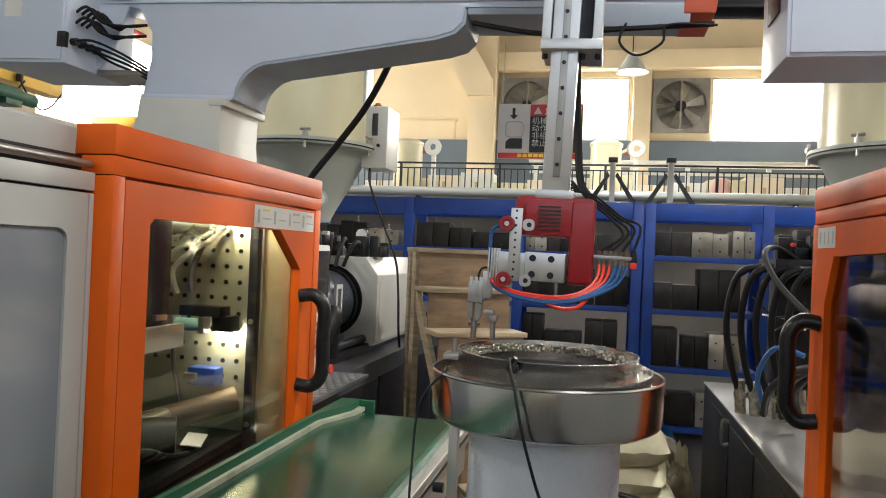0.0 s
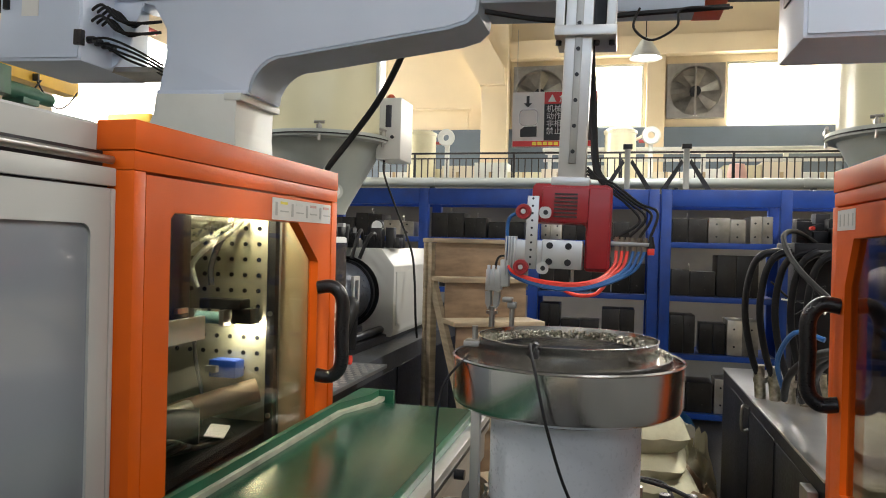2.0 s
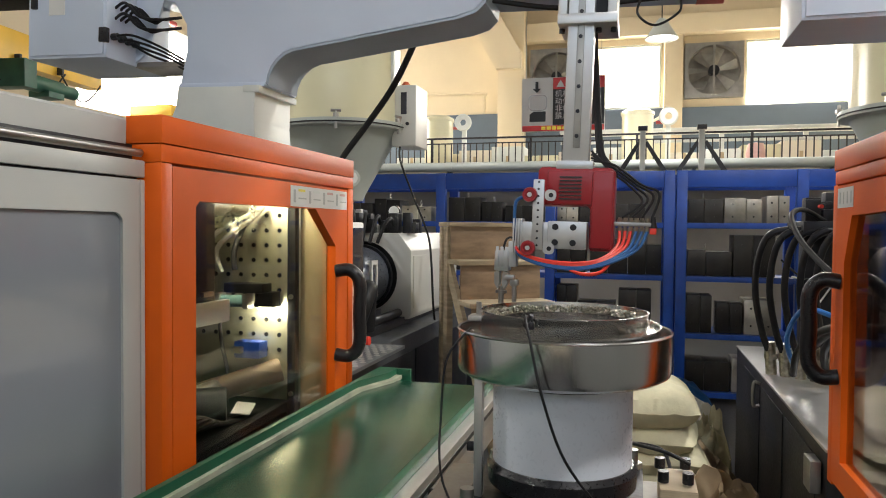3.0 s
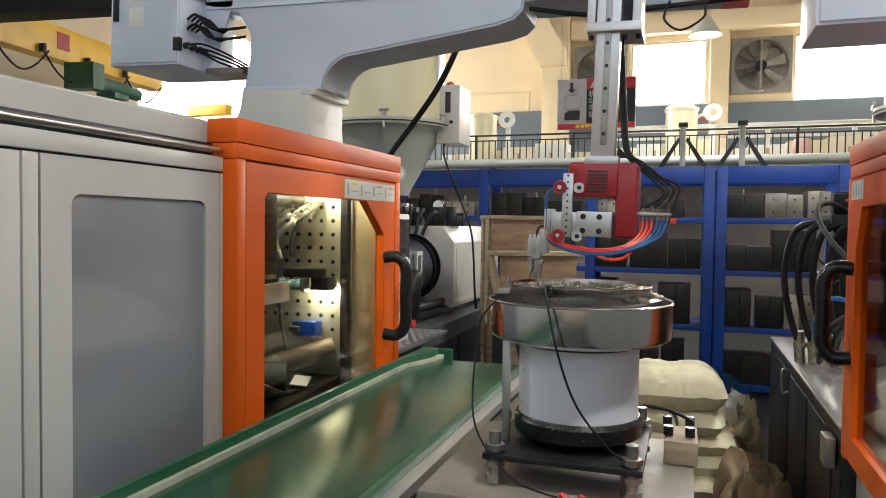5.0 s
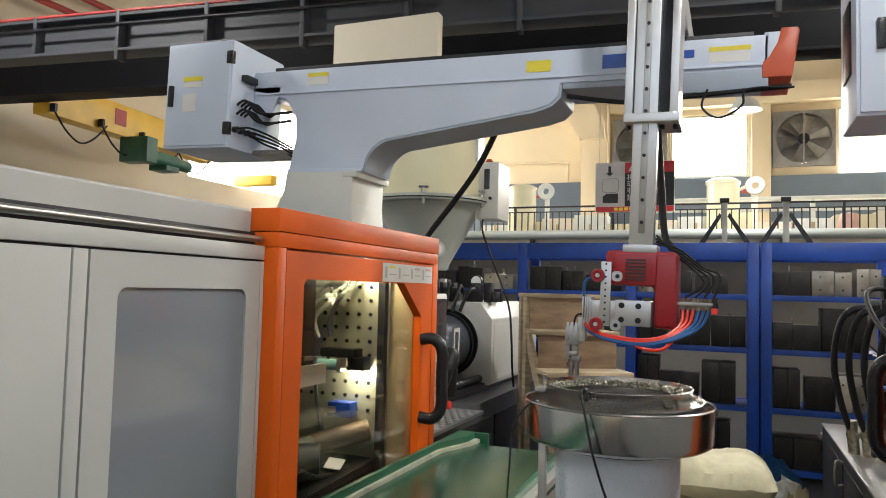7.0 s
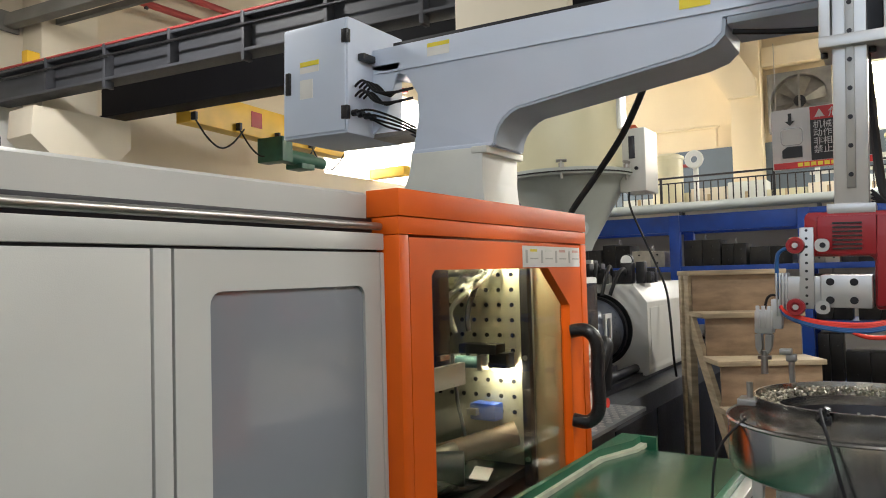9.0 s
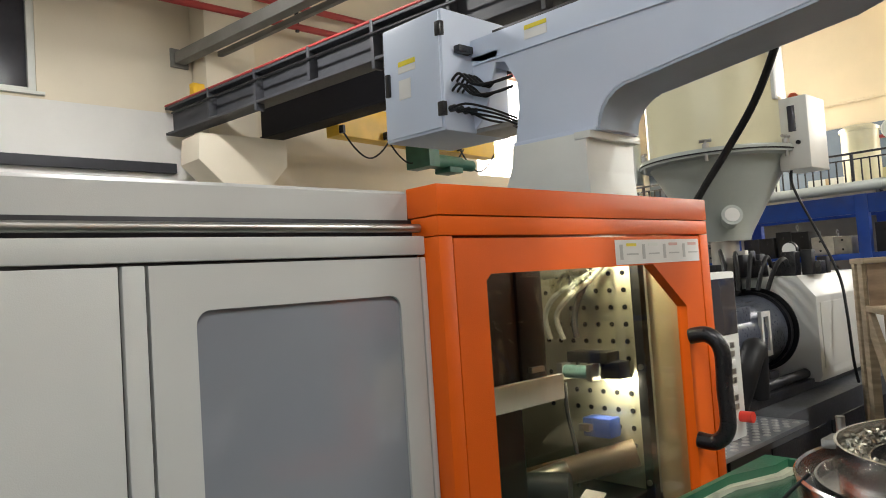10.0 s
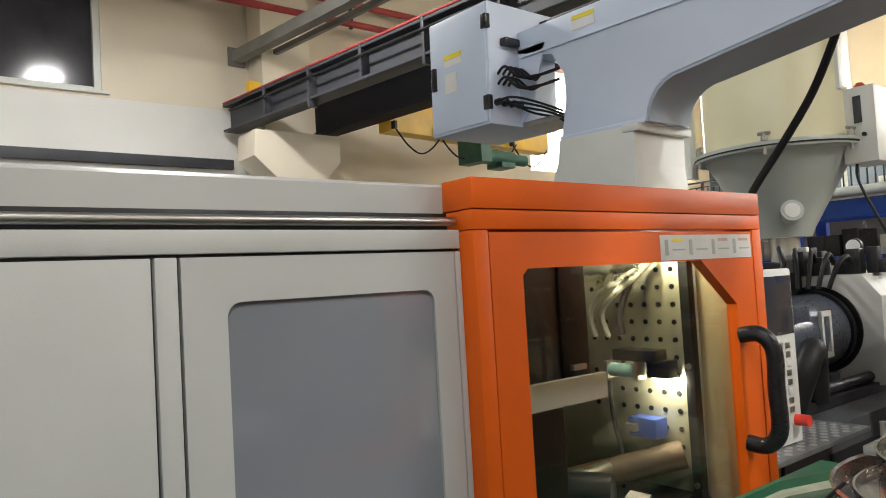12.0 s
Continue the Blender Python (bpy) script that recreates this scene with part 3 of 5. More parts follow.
# outer panel frame
part("panel_backing", box(BM(), -1.22, -1.176, -2.5, 1.585, 0.5, 1.655, 0.003), DARK, mc)
part("frame_rail", box(BM(), -1.19, -1.160, -2.5, 1.598, 1.607, 1.655, 0.004), GREY, mc)
for y0, y1 in ((0.847, 0.890), (-0.652, -0.606), (1.58, 1.598)):
    part("frame_post", box(BM(), -1.19, -1.160, y0, y1, 0.5, 1.601, 0.004), GREY, mc)
for y0, y1, pane in ((0.896, 1.575, True), (-0.6, 0.841, False), (-2.45, -0.655, False)):
    if pane:
        gp = part("guard_panel", framed(BM(), [(y0, 0.54), (y1, 0.54), (y1, 1.60), (y0, 1.60)], rounded(0.985, 1.507, 0.68, 1.508, 0.03), "x", -1.178, -1.160), GREY, mc, "grey guard panel with a frosted window")
        part("pane", box(BM(), -1.172, -1.168, 0.97, 1.52, 0.66, 1.52, 0), GREYPANE, gp, "grey frosted window pane")
    else:
        gp = part("guard_panel", box(BM(), -1.178, -1.160, y0, y1, 0.54, 1.60, 0.004), GREY, mc)
# orange gate
part("gate_header", box(BM(), -1.225, -1.106, 1.60, 3.0, 1.705, 1.784, 0.0025), ORANGE, mc, "orange painted gate header")
part("gate_rail", box(BM(), -1.225, -1.108, 1.60, 3.0, 1.652, 1.702, 0.0025), ORANGE, mc, "orange painted rail over the door")
for y0, y1 in ((1.60, 1.648), (2.94, 3.0)):
    part("gate_jamb", box(BM(), -1.225, -1.108, y0, y1, 0.5, 1.650, 0.0025), ORANGE, mc, "orange painted door jamb")
part("edge_trim", box(BM(), -1.235, -1.125, 3.003, 3.032, 0.5, 1.775, 0.003), GREY, mc)
win = [(1.785, 0.62), (2.80, 0.62), (2.805, 1.39), (2.60, 1.548), (1.785, 1.548), (1.765, 1.53), (1.765, 0.64)]
door = part("safety_door", framed(BM(), [(1.653, 0.52), (2.935, 0.52), (2.935, 1.644), (1.653, 1.644)], win, "x", -1.15, -1.110), ORANGE, mc, "orange safety door with a clear window")
pn = part("pane", box(BM(), -1.146, -1.142, 1.75, 2.82, 0.6, 1.56, 0), CLEAR, door, "clear scratched plastic sheet")
pn.visible_shadow = False
bar_handle(-1.112, 2.815, 0.905, 1.278, 0.105, door)
lab = part("warning_label", box(BM(), -1.1098, -1.1085, 2.376, 2.925, 1.552, 1.634, 0), LABELWHITE, door, "white strip of safety pictograms")
for k in range(4):
    y = 2.40 + k * 0.135
    part("pictogram", box(BM(), -1.1084, -1.1078, y, y + 0.018, 1.568, 1.618, 0), GREY, lab)
    part("caption_bar", box(BM(), -1.1084, -1.1078, y + 0.04, y + 0.10, 1.612, 1.622, 0), (LABELYEL, PALE, ROSEPALE, ROSEPALE)[k], lab)
    part("caption_bar", box(BM(), -1.1084, -1.1078, y + 0.04, y + 0.11, 1.583, 1.588, 0), GREY, lab)

# inside the mould space
outer_parts = set(mc.children)
part("rear_guard", box(BM(), -2.72, -2.68, 1.6, 3.3, 0.55, 1.78, 0), DARK, mc)
part("top_guard", box(BM(), -2.7, -1.235, 1.62, 2.95, 1.74, 1.77, 0), DARK, mc)
part("floor_pan", box(BM(), -2.7, -1.24, 1.62, 2.98, 0.551, 0.58, 0), DARK, mc)
plat = part("fixed_platen", box(BM(), -2.35, -1.36, 2.92, 3.3, 0.62, 1.62, 0.01), PLATEN, mc, "machined steel platen with tapped holes")
hole = mesh_of("bolt_hole", cyl(BM(), (0, -0.001, 0), (0, 0.012, 0), 0.0105, seg=10), BLACK)
for i in range(9):
    for j in range(11):
        x, z = -1.824 + i * 0.068, 0.82 + j * 0.0705
        if j == 5 and i < 6 or (j < 2 and i < 5):
            continue
        o = new("bolt_hole", hole)
        o.parent = plat
        o.location = (x, 2.9165, z)
part("moving_platen", box(BM(), -2.4, -1.46, 1.64, 2.30, 0.6, 1.72, 0.01), DARK, mc, "dark moving platen")
part("mould_half", box(BM(), -2.3, -1.45, 2.30, 2.44, 1.14, 1.70, 0.008), DARK, mc)
part("platen_plug", box(BM(), -1.449, -1.43, 2.33, 2.40, 1.19, 1.21, 0.003), DULLSTEEL, mc)
for x in (-2.25, -1.62):
    for z in (0.74, 1.56):
        part("tie_bar", cyl(BM(), (x, 2.2, z), (x, 2.95, z), 0.04), DULLSTEEL, mc)
part("safety_bar", box(BM(), -1.42, -1.395, 1.66, 2.46, 1.085, 1.175, 0.004), PALE, mc, "pale grey safety drop bar")
part("column_strip", box(BM(), -1.345, -1.305, 2.86, 2.90, 0.55, 1.72, 0.003), DARK, mc)
part("inner_panel", box(BM(), -1.30, -1.17, 2.905, 2.93, 0.55, 1.65, 0.003), TANPANEL, mc, "oil-stained steel inner panel")
for z in (0.7, 1.15, 1.58):
    part("panel_bolt", cyl(BM(), (-1.325, 2.852, z), (-1.325, 2.862, z), 0.012, seg=8), DULLSTEEL, mc)
part("air_cylinder", cyl(BM(), (-1.645, 2.80, 1.128), (-1.525, 2.80, 1.128), 0.028), CYAN, mc, "cyan air cylinder")
b = box(BM(), -1.675, -1.645, 2.77, 2.83, 1.093, 1.163, 0.003)
box(b, -1.525, -1.50, 2.77, 2.83, 1.093, 1.163, 0.003)
part("cylinder_end", b, ALU, mc)
b = box(BM(), -1.64, -1.44, 2.80, 2.89, 1.165, 1.21, 0.005)
box(b, -1.49, -1.40, 2.82, 2.90, 1.10, 1.17, 0.005)
for k in range(6):
    x = -1.60 + 0.03 * k
    cyl(b, (x, 2.82, 1.15 + 0.02 * (k % 2)), (x, 2.82, 1.20), 0.009, seg=8)
part("manifold", b, DARK, mc, "dark manifold over the mould")
part("terminal_box", box(BM(), -1.60, -1.465, 2.82, 2.90, 0.858, 0.938, 0.01), BLUE, mc, "small blue plastic box")
part("connector", box(BM(), -1.60, -1.545, 2.79, 2.818, 0.885, 0.915, 0.005), DULLSTEEL, mc)
for k in range(3):
    part("cooling_hose", tube(BM(), [(-1.72 + 0.035 * k, 2.80, 1.26), (-1.73 + 0.03 * k, 2.79, 1.36), (-1.66 + 0.04 * k, 2.77, 1.44), (-1.56 + 0.03 * k, 2.80, 1.50), (-1.48, 2.88, 1.56)], 0.011, 8), FILM if k == 1 else PALE, mc)
part("drain_hose", tube(BM(), [(-1.66, 2.8, 1.08), (-1.64, 2.78, 0.95), (-1.60, 2.77, 0.8), (-1.61, 2.78, 0.66)], 0.009, 8), CRANEGREY, mc)
part("grey_hose", tube(BM(), [(-1.58, 2.80, 1.27), (-1.585, 2.80, 1.35), (-1.56, 2.82, 1.45), (-1.52, 2.86, 1.55)], 0.014, 8), CRANEGREY, mc)
b = BM()
for k in range(60):
    a, r = random.random() * 6.28, random.random() * 0.11
    p0 = (-1.54 + r * math.cos(a) * 1.3, 2.74 + 0.3 * r * math.sin(a), 1.50 + 0.7 * r * math.sin(a))
    t = bmesh.new()
    vs = [t.verts.new((p0[0] + random.uniform(-0.04, 0.04), p0[1] + random.uniform(-0.02, 0.02), p0[2] + random.uniform(-0.04, 0.04))) for _ in range(4)]
    t.faces.new(vs)
    merge(b, t)
part("plastic_film", b, FILM, mc, "crumpled clear plastic film")
d = bpy.data.lights.new("mould_light", "AREA")
d.shape, d.size, d.size_y, d.energy, d.color = "RECTANGLE", 0.12, 0.03, 2.6, (1, 0.93, 0.70)
new("mould_light", d).matrix_world = look((-1.485, 2.83, 1.085), (-1.47, 2.93, 1.04))
part("mould_light", box(BM(), -1.49, -1.42, 2.85, 2.88, 1.088, 1.097, 0.002), LEDGLOW, mc, "small bright work light")
# lamp added under the guard roof to brighten the mould space
d = bpy.data.lights.new("top_fill", "AREA")
d.size, d.energy, d.color = 0.12, 1.3, (1, 0.93, 0.70)
new("top_fill", d).matrix_world = look((-1.42, 2.62, 1.71), (-1.5, 2.9, 1.2))
part("fill_lens", box(BM(), -1.5, -1.34, 2.56, 2.68, 1.715, 1.735, 0.004), LEDGLOW, mc, "small added lamp under the guard roof")
part("drop_chute", prism(BM(), [(2.0, 0.585), (2.9, 0.62), (2.9, 0.66), (2.0, 0.615)], "x", -2.3, -1.35), BLACK, mc)
part("guide_tube", cyl(BM(), (-1.75, 2.62, 0.69), (-1.40, 2.90, 0.80), 0.055), RUSTTUBE, mc)
part("valve_block", box(BM(), -1.48, -1.36, 1.85, 2.05, 0.62, 0.82, 0.01), DARK, mc)
part("drive_motor", cyl(BM(), (-1.62, 2.42, 0.72), (-1.45, 2.52, 0.72), 0.075), DARK, mc)
for k in range(4):
    part("loose_hose", tube(BM(), [(-1.42 - 0.05 * k, 1.95 + 0.1 * k, 0.64), (-1.40, 2.2 + 0.06 * k, 0.74 - 0.02 * k), (-1.42 - 0.04 * k, 2.45, 0.66), (-1.40, 2.7 + 0.03 * k, 0.64)], 0.012, 8), BLACK, mc)
part("paper_scrap", box(BM(), -1.46, -1.38, 2.55, 2.66, 0.685, 0.689, 0, Euler((0.2, 0.1, 0.3)).to_matrix()), LABELWHITE, mc)
# second added lamp, aimed at the platen to brighten it
led = part("mould_light", box(BM(), -1.42, -1.36, 2.78, 2.82, 1.60, 1.63, 0.004), LEDGLOW, mc, "small added lamp over the mould")
d = bpy.data.lights.new("mould_light", "AREA")
d.size, d.energy, d.color = 0.12, 6, (1, 0.90, 0.62)
new("mould_light", d).matrix_world = look((-1.6, 2.45, 1.70), (-1.75, 2.9, 1.1))

# control panel
cp = part("control_panel", box(BM(), -1.29, -1.22, 3.10, 3.5, 0.77, 1.50, 0.012), PALE, mc, "pale control panel with a screen")
part("screen", box(BM(), -1.2198, -1.217, 3.14, 3.485, 1.225, 1.47, 0.002), SMOKE, cp)
for i in range(5):
    for j in range(8):
        part("key", box(BM(), -1.2198, -1.216, 3.17 + i * 0.058, 3.205 + i * 0.058, 0.9 + j * 0.038, 0.925 + j * 0.038, 0.002), DULLSTEEL if (i + j) % 3 else LABELWHITE, cp)
part("emergency_button", cyl(BM(), (-1.22, 3.45, 0.865), (-1.165, 3.45, 0.865), 0.024), REDHOSE, cp, "red mushroom button")
part("panel_cable", tube(BM(), [(-1.28, 3.4, 0.83), (-1.26, 3.38, 0.7), (-1.27, 3.4, 0.6)], 0.008), BLACK, mc)

for o in set(mc.children) - outer_parts:
    o.location.x -= 0.03

# injection unit
outer_parts = set(mc.children)
part("bed", box(BM(), -2.5, -1.27, 3.035, 7.2, GROUND, 0.74, 0.01), BEDGREY, mc, "oily dark grey bed of the injection end")
for k in range(4):
    part("bed_door", box(BM(), -1.269, -1.262, 3.9 + k * 0.8, 4.62 + k * 0.8, -0.2, 0.62, 0.003), DARK, mc)
tp = part("tread_plate", box(BM(), -1.75, -1.10, 3.06, 3.95, 0.745, 0.765, 0.002), TREAD, mc, "studded aluminium tread plate")
stud = mesh_of("stud", lathe(BM(), [(0.0, 0.006), (0.012, 0.004), (0.018, 0)], 0, 0, 8), ALU)
for i in range(12):
    for j in range(16):
        o = new("stud", stud)
        o.parent = tp
        o.location = (-1.71 + i * 0.05 + (0.025 if j % 2 else 0), 3.09 + j * 0.053, 0.765)
part("barrel_motor", cyl(BM(), (-1.78, 4.1, 1.10), (-1.78, 5.0, 1.10), 0.225, seg=48), MOTORGREY, mc, "dark cylindrical injection motor")
for y in (4.1, 4.93):
    part("motor_flange", cyl(BM(), (-1.78, y, 1.10), (-1.78, y + 0.04, 1.10), 0.245, seg=48), DARK, mc)
part("motor_terminal", box(BM(), -1.62, -1.52, 4.2, 4.36, 1.2, 1.29, 0.008), MOTORGREY, mc)
part("motor_plate", framed(BM(), [(4.55, 0.98), (4.67, 0.98), (4.67, 1.24), (4.55, 1.24)], [(4.575, 1.01), (4.645, 1.01), (4.645, 1.21), (4.575, 1.21)], "x", -1.565, -1.545), LABELWHITE, mc)
cover = BM()
prism(cover, [(-2.05, 0.78), (-1.42, 0.78), (-1.40, 0.82), (-1.40, 1.30), (-1.50, 1.43), (-2.05, 1.43)], "y", 5.0, 6.4, 0.008)
cv = part("unit_cover", cover, GUNWHITE, mc, "off-white sheet-metal cover of the injection unit")
part("access_panel", box(BM(), -1.40, -1.394, 5.05, 6.3, 0.86, 1.26, 0.004), GUNWHITE, cv)
# black ring standing in for the dark gap round the motor cutout
part("cover_gap", lathe(BM(), [(0.235, 0), (0.268, 0), (0.268, 0.012), (0.235, 0.012)], 0, 0, 48, True), BLACK, cv).matrix_basis = Matrix.Translation((-1.78, 5.0, 1.10)) @ Euler((radians(90), 0, 0)).to_matrix().to_4x4()
b = BM()
box(b, -2.05, -1.45, 3.95, 6.3, 0.742, 0.80, 0.006)
for y in (4.15, 4.5, 5.1, 5.7):
    box(b, -2.0, -1.5, y, y + 0.12, 0.80, 0.9, 0.006)
part("slide_base", b, DARK, mc)
part("slide_rail", cyl(BM(), (-1.5, 3.9, 0.83), (-1.5, 6.4, 0.83), 0.03), DARK, mc)
part("barrel", cyl(BM(), (-1.8, 3.3, 1.1), (-1.8, 4.1, 1.1), 0.1), DULLSTEEL, mc)
b = BM()
box(b, -2.2, -1.85, 4.75, 5.25, 1.3, 1.46, 0.01)
for k in range(7):
    x, y = -2.15 + random.random() * 0.35, 4.8 + random.random() * 0.4
    box(b, x, x + 0.07, y, y + 0.08, 1.44, 1.5 + random.random() * 0.14, 0.006)
part("valve_bank", b, DARK, mc, "dark hydraulic valve blocks")
gg = part("gauge", cyl(BM(), (-1.60, 5.20, 1.60), (-1.60, 5.17, 1.60), 0.05), DARK, mc, "round pressure gauge")
part("gauge_face", cyl(BM(), (-1.60, 5.17, 1.60), (-1.60, 5.166, 1.60), 0.042), LABELWHITE, gg)
part("gauge_pipe", cyl(BM(), (-1.60, 5.19, 1.43), (-1.60, 5.19, 1.56), 0.012), DULLSTEEL, mc)
for k in range(16):
    x, y = random.uniform(-2.05, -1.5), random.uniform(4.95, 5.5)
    w, h = random.uniform(0.04, 0.1), random.uniform(0.05, 0.2)
    part("valve", box(BM(), x, x + w, y, y + w, 1.432, 1.432 + h, 0.006), (DARK, DARK, BLACKPL, DULLSTEEL)[k % 4], mc)
for k in range(5):
    part("oil_hose", tube(BM(), [(-1.95 + 0.1 * k, 5.0, 1.5), (-1.93 + 0.1 * k, 4.9, 1.62 - 0.02 * k), (-1.86 + 0.08 * k, 4.8, 1.5), (-1.82 + 0.06 * k, 4.75, 1.36)], 0.014, 8), BLACK, mc)
for k in range(5):
    part("hydraulic_hose", tube(BM(), [(-1.9 - 0.05 * k, 4.7, 1.42), (-1.85 - 0.05 * k, 4.4, 1.52 + 0.02 * k), (-1.75 - 0.05 * k, 4.15, 1.3), (-1.6 - 0.05 * k, 3.95, 0.95), (-1.6 - 0.06 * k, 3.9, 0.76)], 0.018, 8), BLACK, mc)
part("black_hose", tube(BM(), [(-1.46, 3.98, 0.80), (-1.40, 4.0, 0.98), (-1.40, 4.10, 1.08), (-1.45, 4.22, 1.0), (-1.47, 4.25, 0.80)], 0.062, 14), BLACK, mc)
for o in set(mc.children) - outer_parts:
    o.location.x -= 0.06


# ---- hopper dryers ----
def dryer(cx, cy, zf, r, label):
    d = thing("hopper_dryer", label, "dryer", "hopper dryers", at=(cx, cy, 0.74))
    part("drum", lathe(BM(), [(0.0, zf + 1.16), (r * 0.8, zf + 1.15), (r, zf + 1.08), (r, zf + 0.03)], cx, cy), CREAM, d, "cream enamelled drum")
    part("cone", lathe(BM(), [(r * 1.02, zf - 0.01), (r * 0.93, zf - 0.08), (0.205, zf - 0.54), (0.18, zf - 0.60), (0.0, zf - 0.60)], cx, cy), CONE, d, "grey-green cone")
    part("flange", lathe(BM(), [(r * 0.98, zf + 0.03), (r * 1.14, zf + 0.03), (r * 1.15, zf + 0.01), (r * 1.14, zf - 0.02), (r * 0.98, zf - 0.03)], cx, cy), CONE, d)
    part("seal", lathe(BM(), [(r * 1.13, zf + 0.004), (r * 1.156, zf + 0.004), (r * 1.156, zf - 0.006), (r * 1.13, zf - 0.006)], cx, cy, 64, True), BLACK, d)
    for k in range(6):
        a = -2.3 + k * 1.05
        x, y = cx + r * 1.12 * math.cos(a), cy + r * 1.12 * math.sin(a)
        b = cyl(BM(), (x, y, zf - 0.06), (x, y, zf + 0.09), 0.012, seg=8)
        cyl(b, (x - 0.04 * math.sin(a), y + 0.04 * math.cos(a), zf + 0.08), (x + 0.04 * math.sin(a), y - 0.04 * math.cos(a), zf + 0.08), 0.012, seg=8)
        cyl(b, (x, y, zf + 0.03), (x, y, zf + 0.06), 0.024, seg=8)
        part("clamp", b, DULLSTEEL, d)
    b = cyl(BM(), (cx, cy, zf - 0.60), (cx, cy, 1.43 if zf > 2 else 1.2), 0.1)
    box(b, cx - 0.16, cx + 0.16, cy - 0.16, cy + 0.16, 1.43, 1.47, 0.004)
    part("throat", b, DULLSTEEL, d)
    g = cyl(BM(), (cx + 0.12, cy - 0.16, zf - 0.46), (cx + 0.20, cy - 0.275, zf - 0.43), 0.062, 0.056, 20)
    cyl(g, (cx + 0.20, cy - 0.275, zf - 0.43), (cx + 0.208, cy - 0.287, zf - 0.427), 0.072, seg=20)
    port = part("sight_port", g, CONE, d, "round sight port on the cone")
    part("lens", cyl(BM(), (cx + 0.2085, cy - 0.2875, zf - 0.427), (cx + 0.2115, cy - 0.2915, zf - 0.426), 0.05, seg=20), GUNWHITE, port)
    part("drain_slot", box(BM(), cx + r - 0.06, cx + r + 0.008, cy - 0.12, cy - 0.07, zf + 0.35, zf + 0.95, 0.006), PALE, d)
    return d


dr = dryer(-2.265, 5.55, 2.30, 0.495, "cream hopper dryer with a grey cone above the machine")
cb = part("control_box", box(BM(), -1.88, -1.67, 5.72, 6.05, 2.16, 2.66, 0.008), GUNWHITE, dr, "pale switch box with a display")
part("display", box(BM(), -1.80, -1.75, 5.714, 5.721, 2.42, 2.60, 0.003), SMOKE, cb)
for x in (-1.81, -1.74):
    part("knob", cyl(BM(), (x, 5.70, 2.34), (x, 5.722, 2.34), 0.014, seg=12), DARK, cb)
part("beacon", lathe(BM(), [(0.035, 2.66), (0.035, 2.69), (0.02, 2.71), (0, 2.712)], -1.8, 5.85, 16), ENDCAP, cb, "small orange-red beacon")
cb.location += Vector((0.08, -0.22, -0.01))
part("drum_pipe", tube(BM(), [(-2.84, 5.35, 2.2), (-2.84, 5.35, 3.45)], 0.05), PALE, dr)
part("mains_cable", tube(BM(), [(-1.74, 5.54, 2.15), (-1.72, 5.5, 2.02), (-1.6, 5.5, 1.72), (-1.42, 5.3, 1.42), (-1.36, 5.2, 1.2), (-1.33, 5.15, 0.9), (-1.33, 5.2, 0.76)], 0.009, 8), BLACK, dr)
dryer(2.07, 5.45, 2.28, 0.47, "cream hopper dryer standing over the second machine")


# ---- take-out robot on the machine ----
rb = thing("take_out_robot", "white gantry robot with a red gripper head lowered over the feeder", "robot", at=(-1.8, 3.1, 1.78))
arc = [(-1.56 + 0.17 * (1 - math.cos(radians(a))), 2.13 + 0.165 * math.sin(radians(a))) for a in range(0, 91, 15)]
outline = [(-2.02, 2.12), (-1.56, 2.12)] + arc + [(-0.66, 2.405), (-0.58, 2.43), (-0.54, 2.47), (-0.535, 2.53), (0.36, 2.53), (0.36, 2.69), (-2.28, 2.69), (-2.28, 2.58), (-2.06, 2.53), (-1.99, 2.42), (-1.985, 2.3)]
part("beam", prism(BM(), outline, "y", 3.0, 3.3, 0.006), WHITE, rb, "white painted beam with a curved neck")
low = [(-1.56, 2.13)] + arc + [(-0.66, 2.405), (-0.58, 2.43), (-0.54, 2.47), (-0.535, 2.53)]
# thin strip that puts the shade of the beam's underside into colour
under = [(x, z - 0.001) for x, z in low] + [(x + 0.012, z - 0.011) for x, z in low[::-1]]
part("underside_shade", prism(BM(), under, "y", 3.002, 3.302), WHITEDARK, rb, "thin darker strip for the shaded underside of the beam")
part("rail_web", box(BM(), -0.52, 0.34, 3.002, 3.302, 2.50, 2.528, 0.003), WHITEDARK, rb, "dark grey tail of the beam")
part("beam_ridge", box(BM(), -2.26, 0.34, 2.99, 3.001, 2.555, 2.566, 0.002), WHITE, rb)
part("track", box(BM(), -2.2, 0.3, 3.08, 3.2, 2.69, 2.735, 0.003), DARK, rb, "black linear track along the beam")
b = prism(BM(), [(0.335, 2.50), (0.452, 2.50), (0.475, 2.70), (0.465, 2.712), (0.405, 2.712), (0.392, 2.65), (0.36, 2.59), (0.335, 2.565)], "y", 2.988, 3.315, 0.006)
part("beam_tail", box(BM(), 0.341, 0.41, 3.0, 3.30, 2.57, 2.70, 0.004), WHITE, rb)
part("end_cap", b, ENDCAP, rb, "red end cap")
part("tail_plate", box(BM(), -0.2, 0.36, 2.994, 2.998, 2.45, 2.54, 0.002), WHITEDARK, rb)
# pedestal
part("pedestal", prism(BM(), [(-2.12, 1.70), (-1.60, 1.70), (-1.585, 1.82), (-1.60, 1.95), (-1.60, 2.114), (-2.01, 2.114), (-2.02, 2.02), (-2.07, 1.90)], "y", 2.97, 3.34, 0.006), PALE, rb, "pale cast pedestal")
part("pedestal_cap", box(BM(), -1.66, -1.575, 2.965, 3.36, 2.085, 2.118, 0.005), PALE, rb)
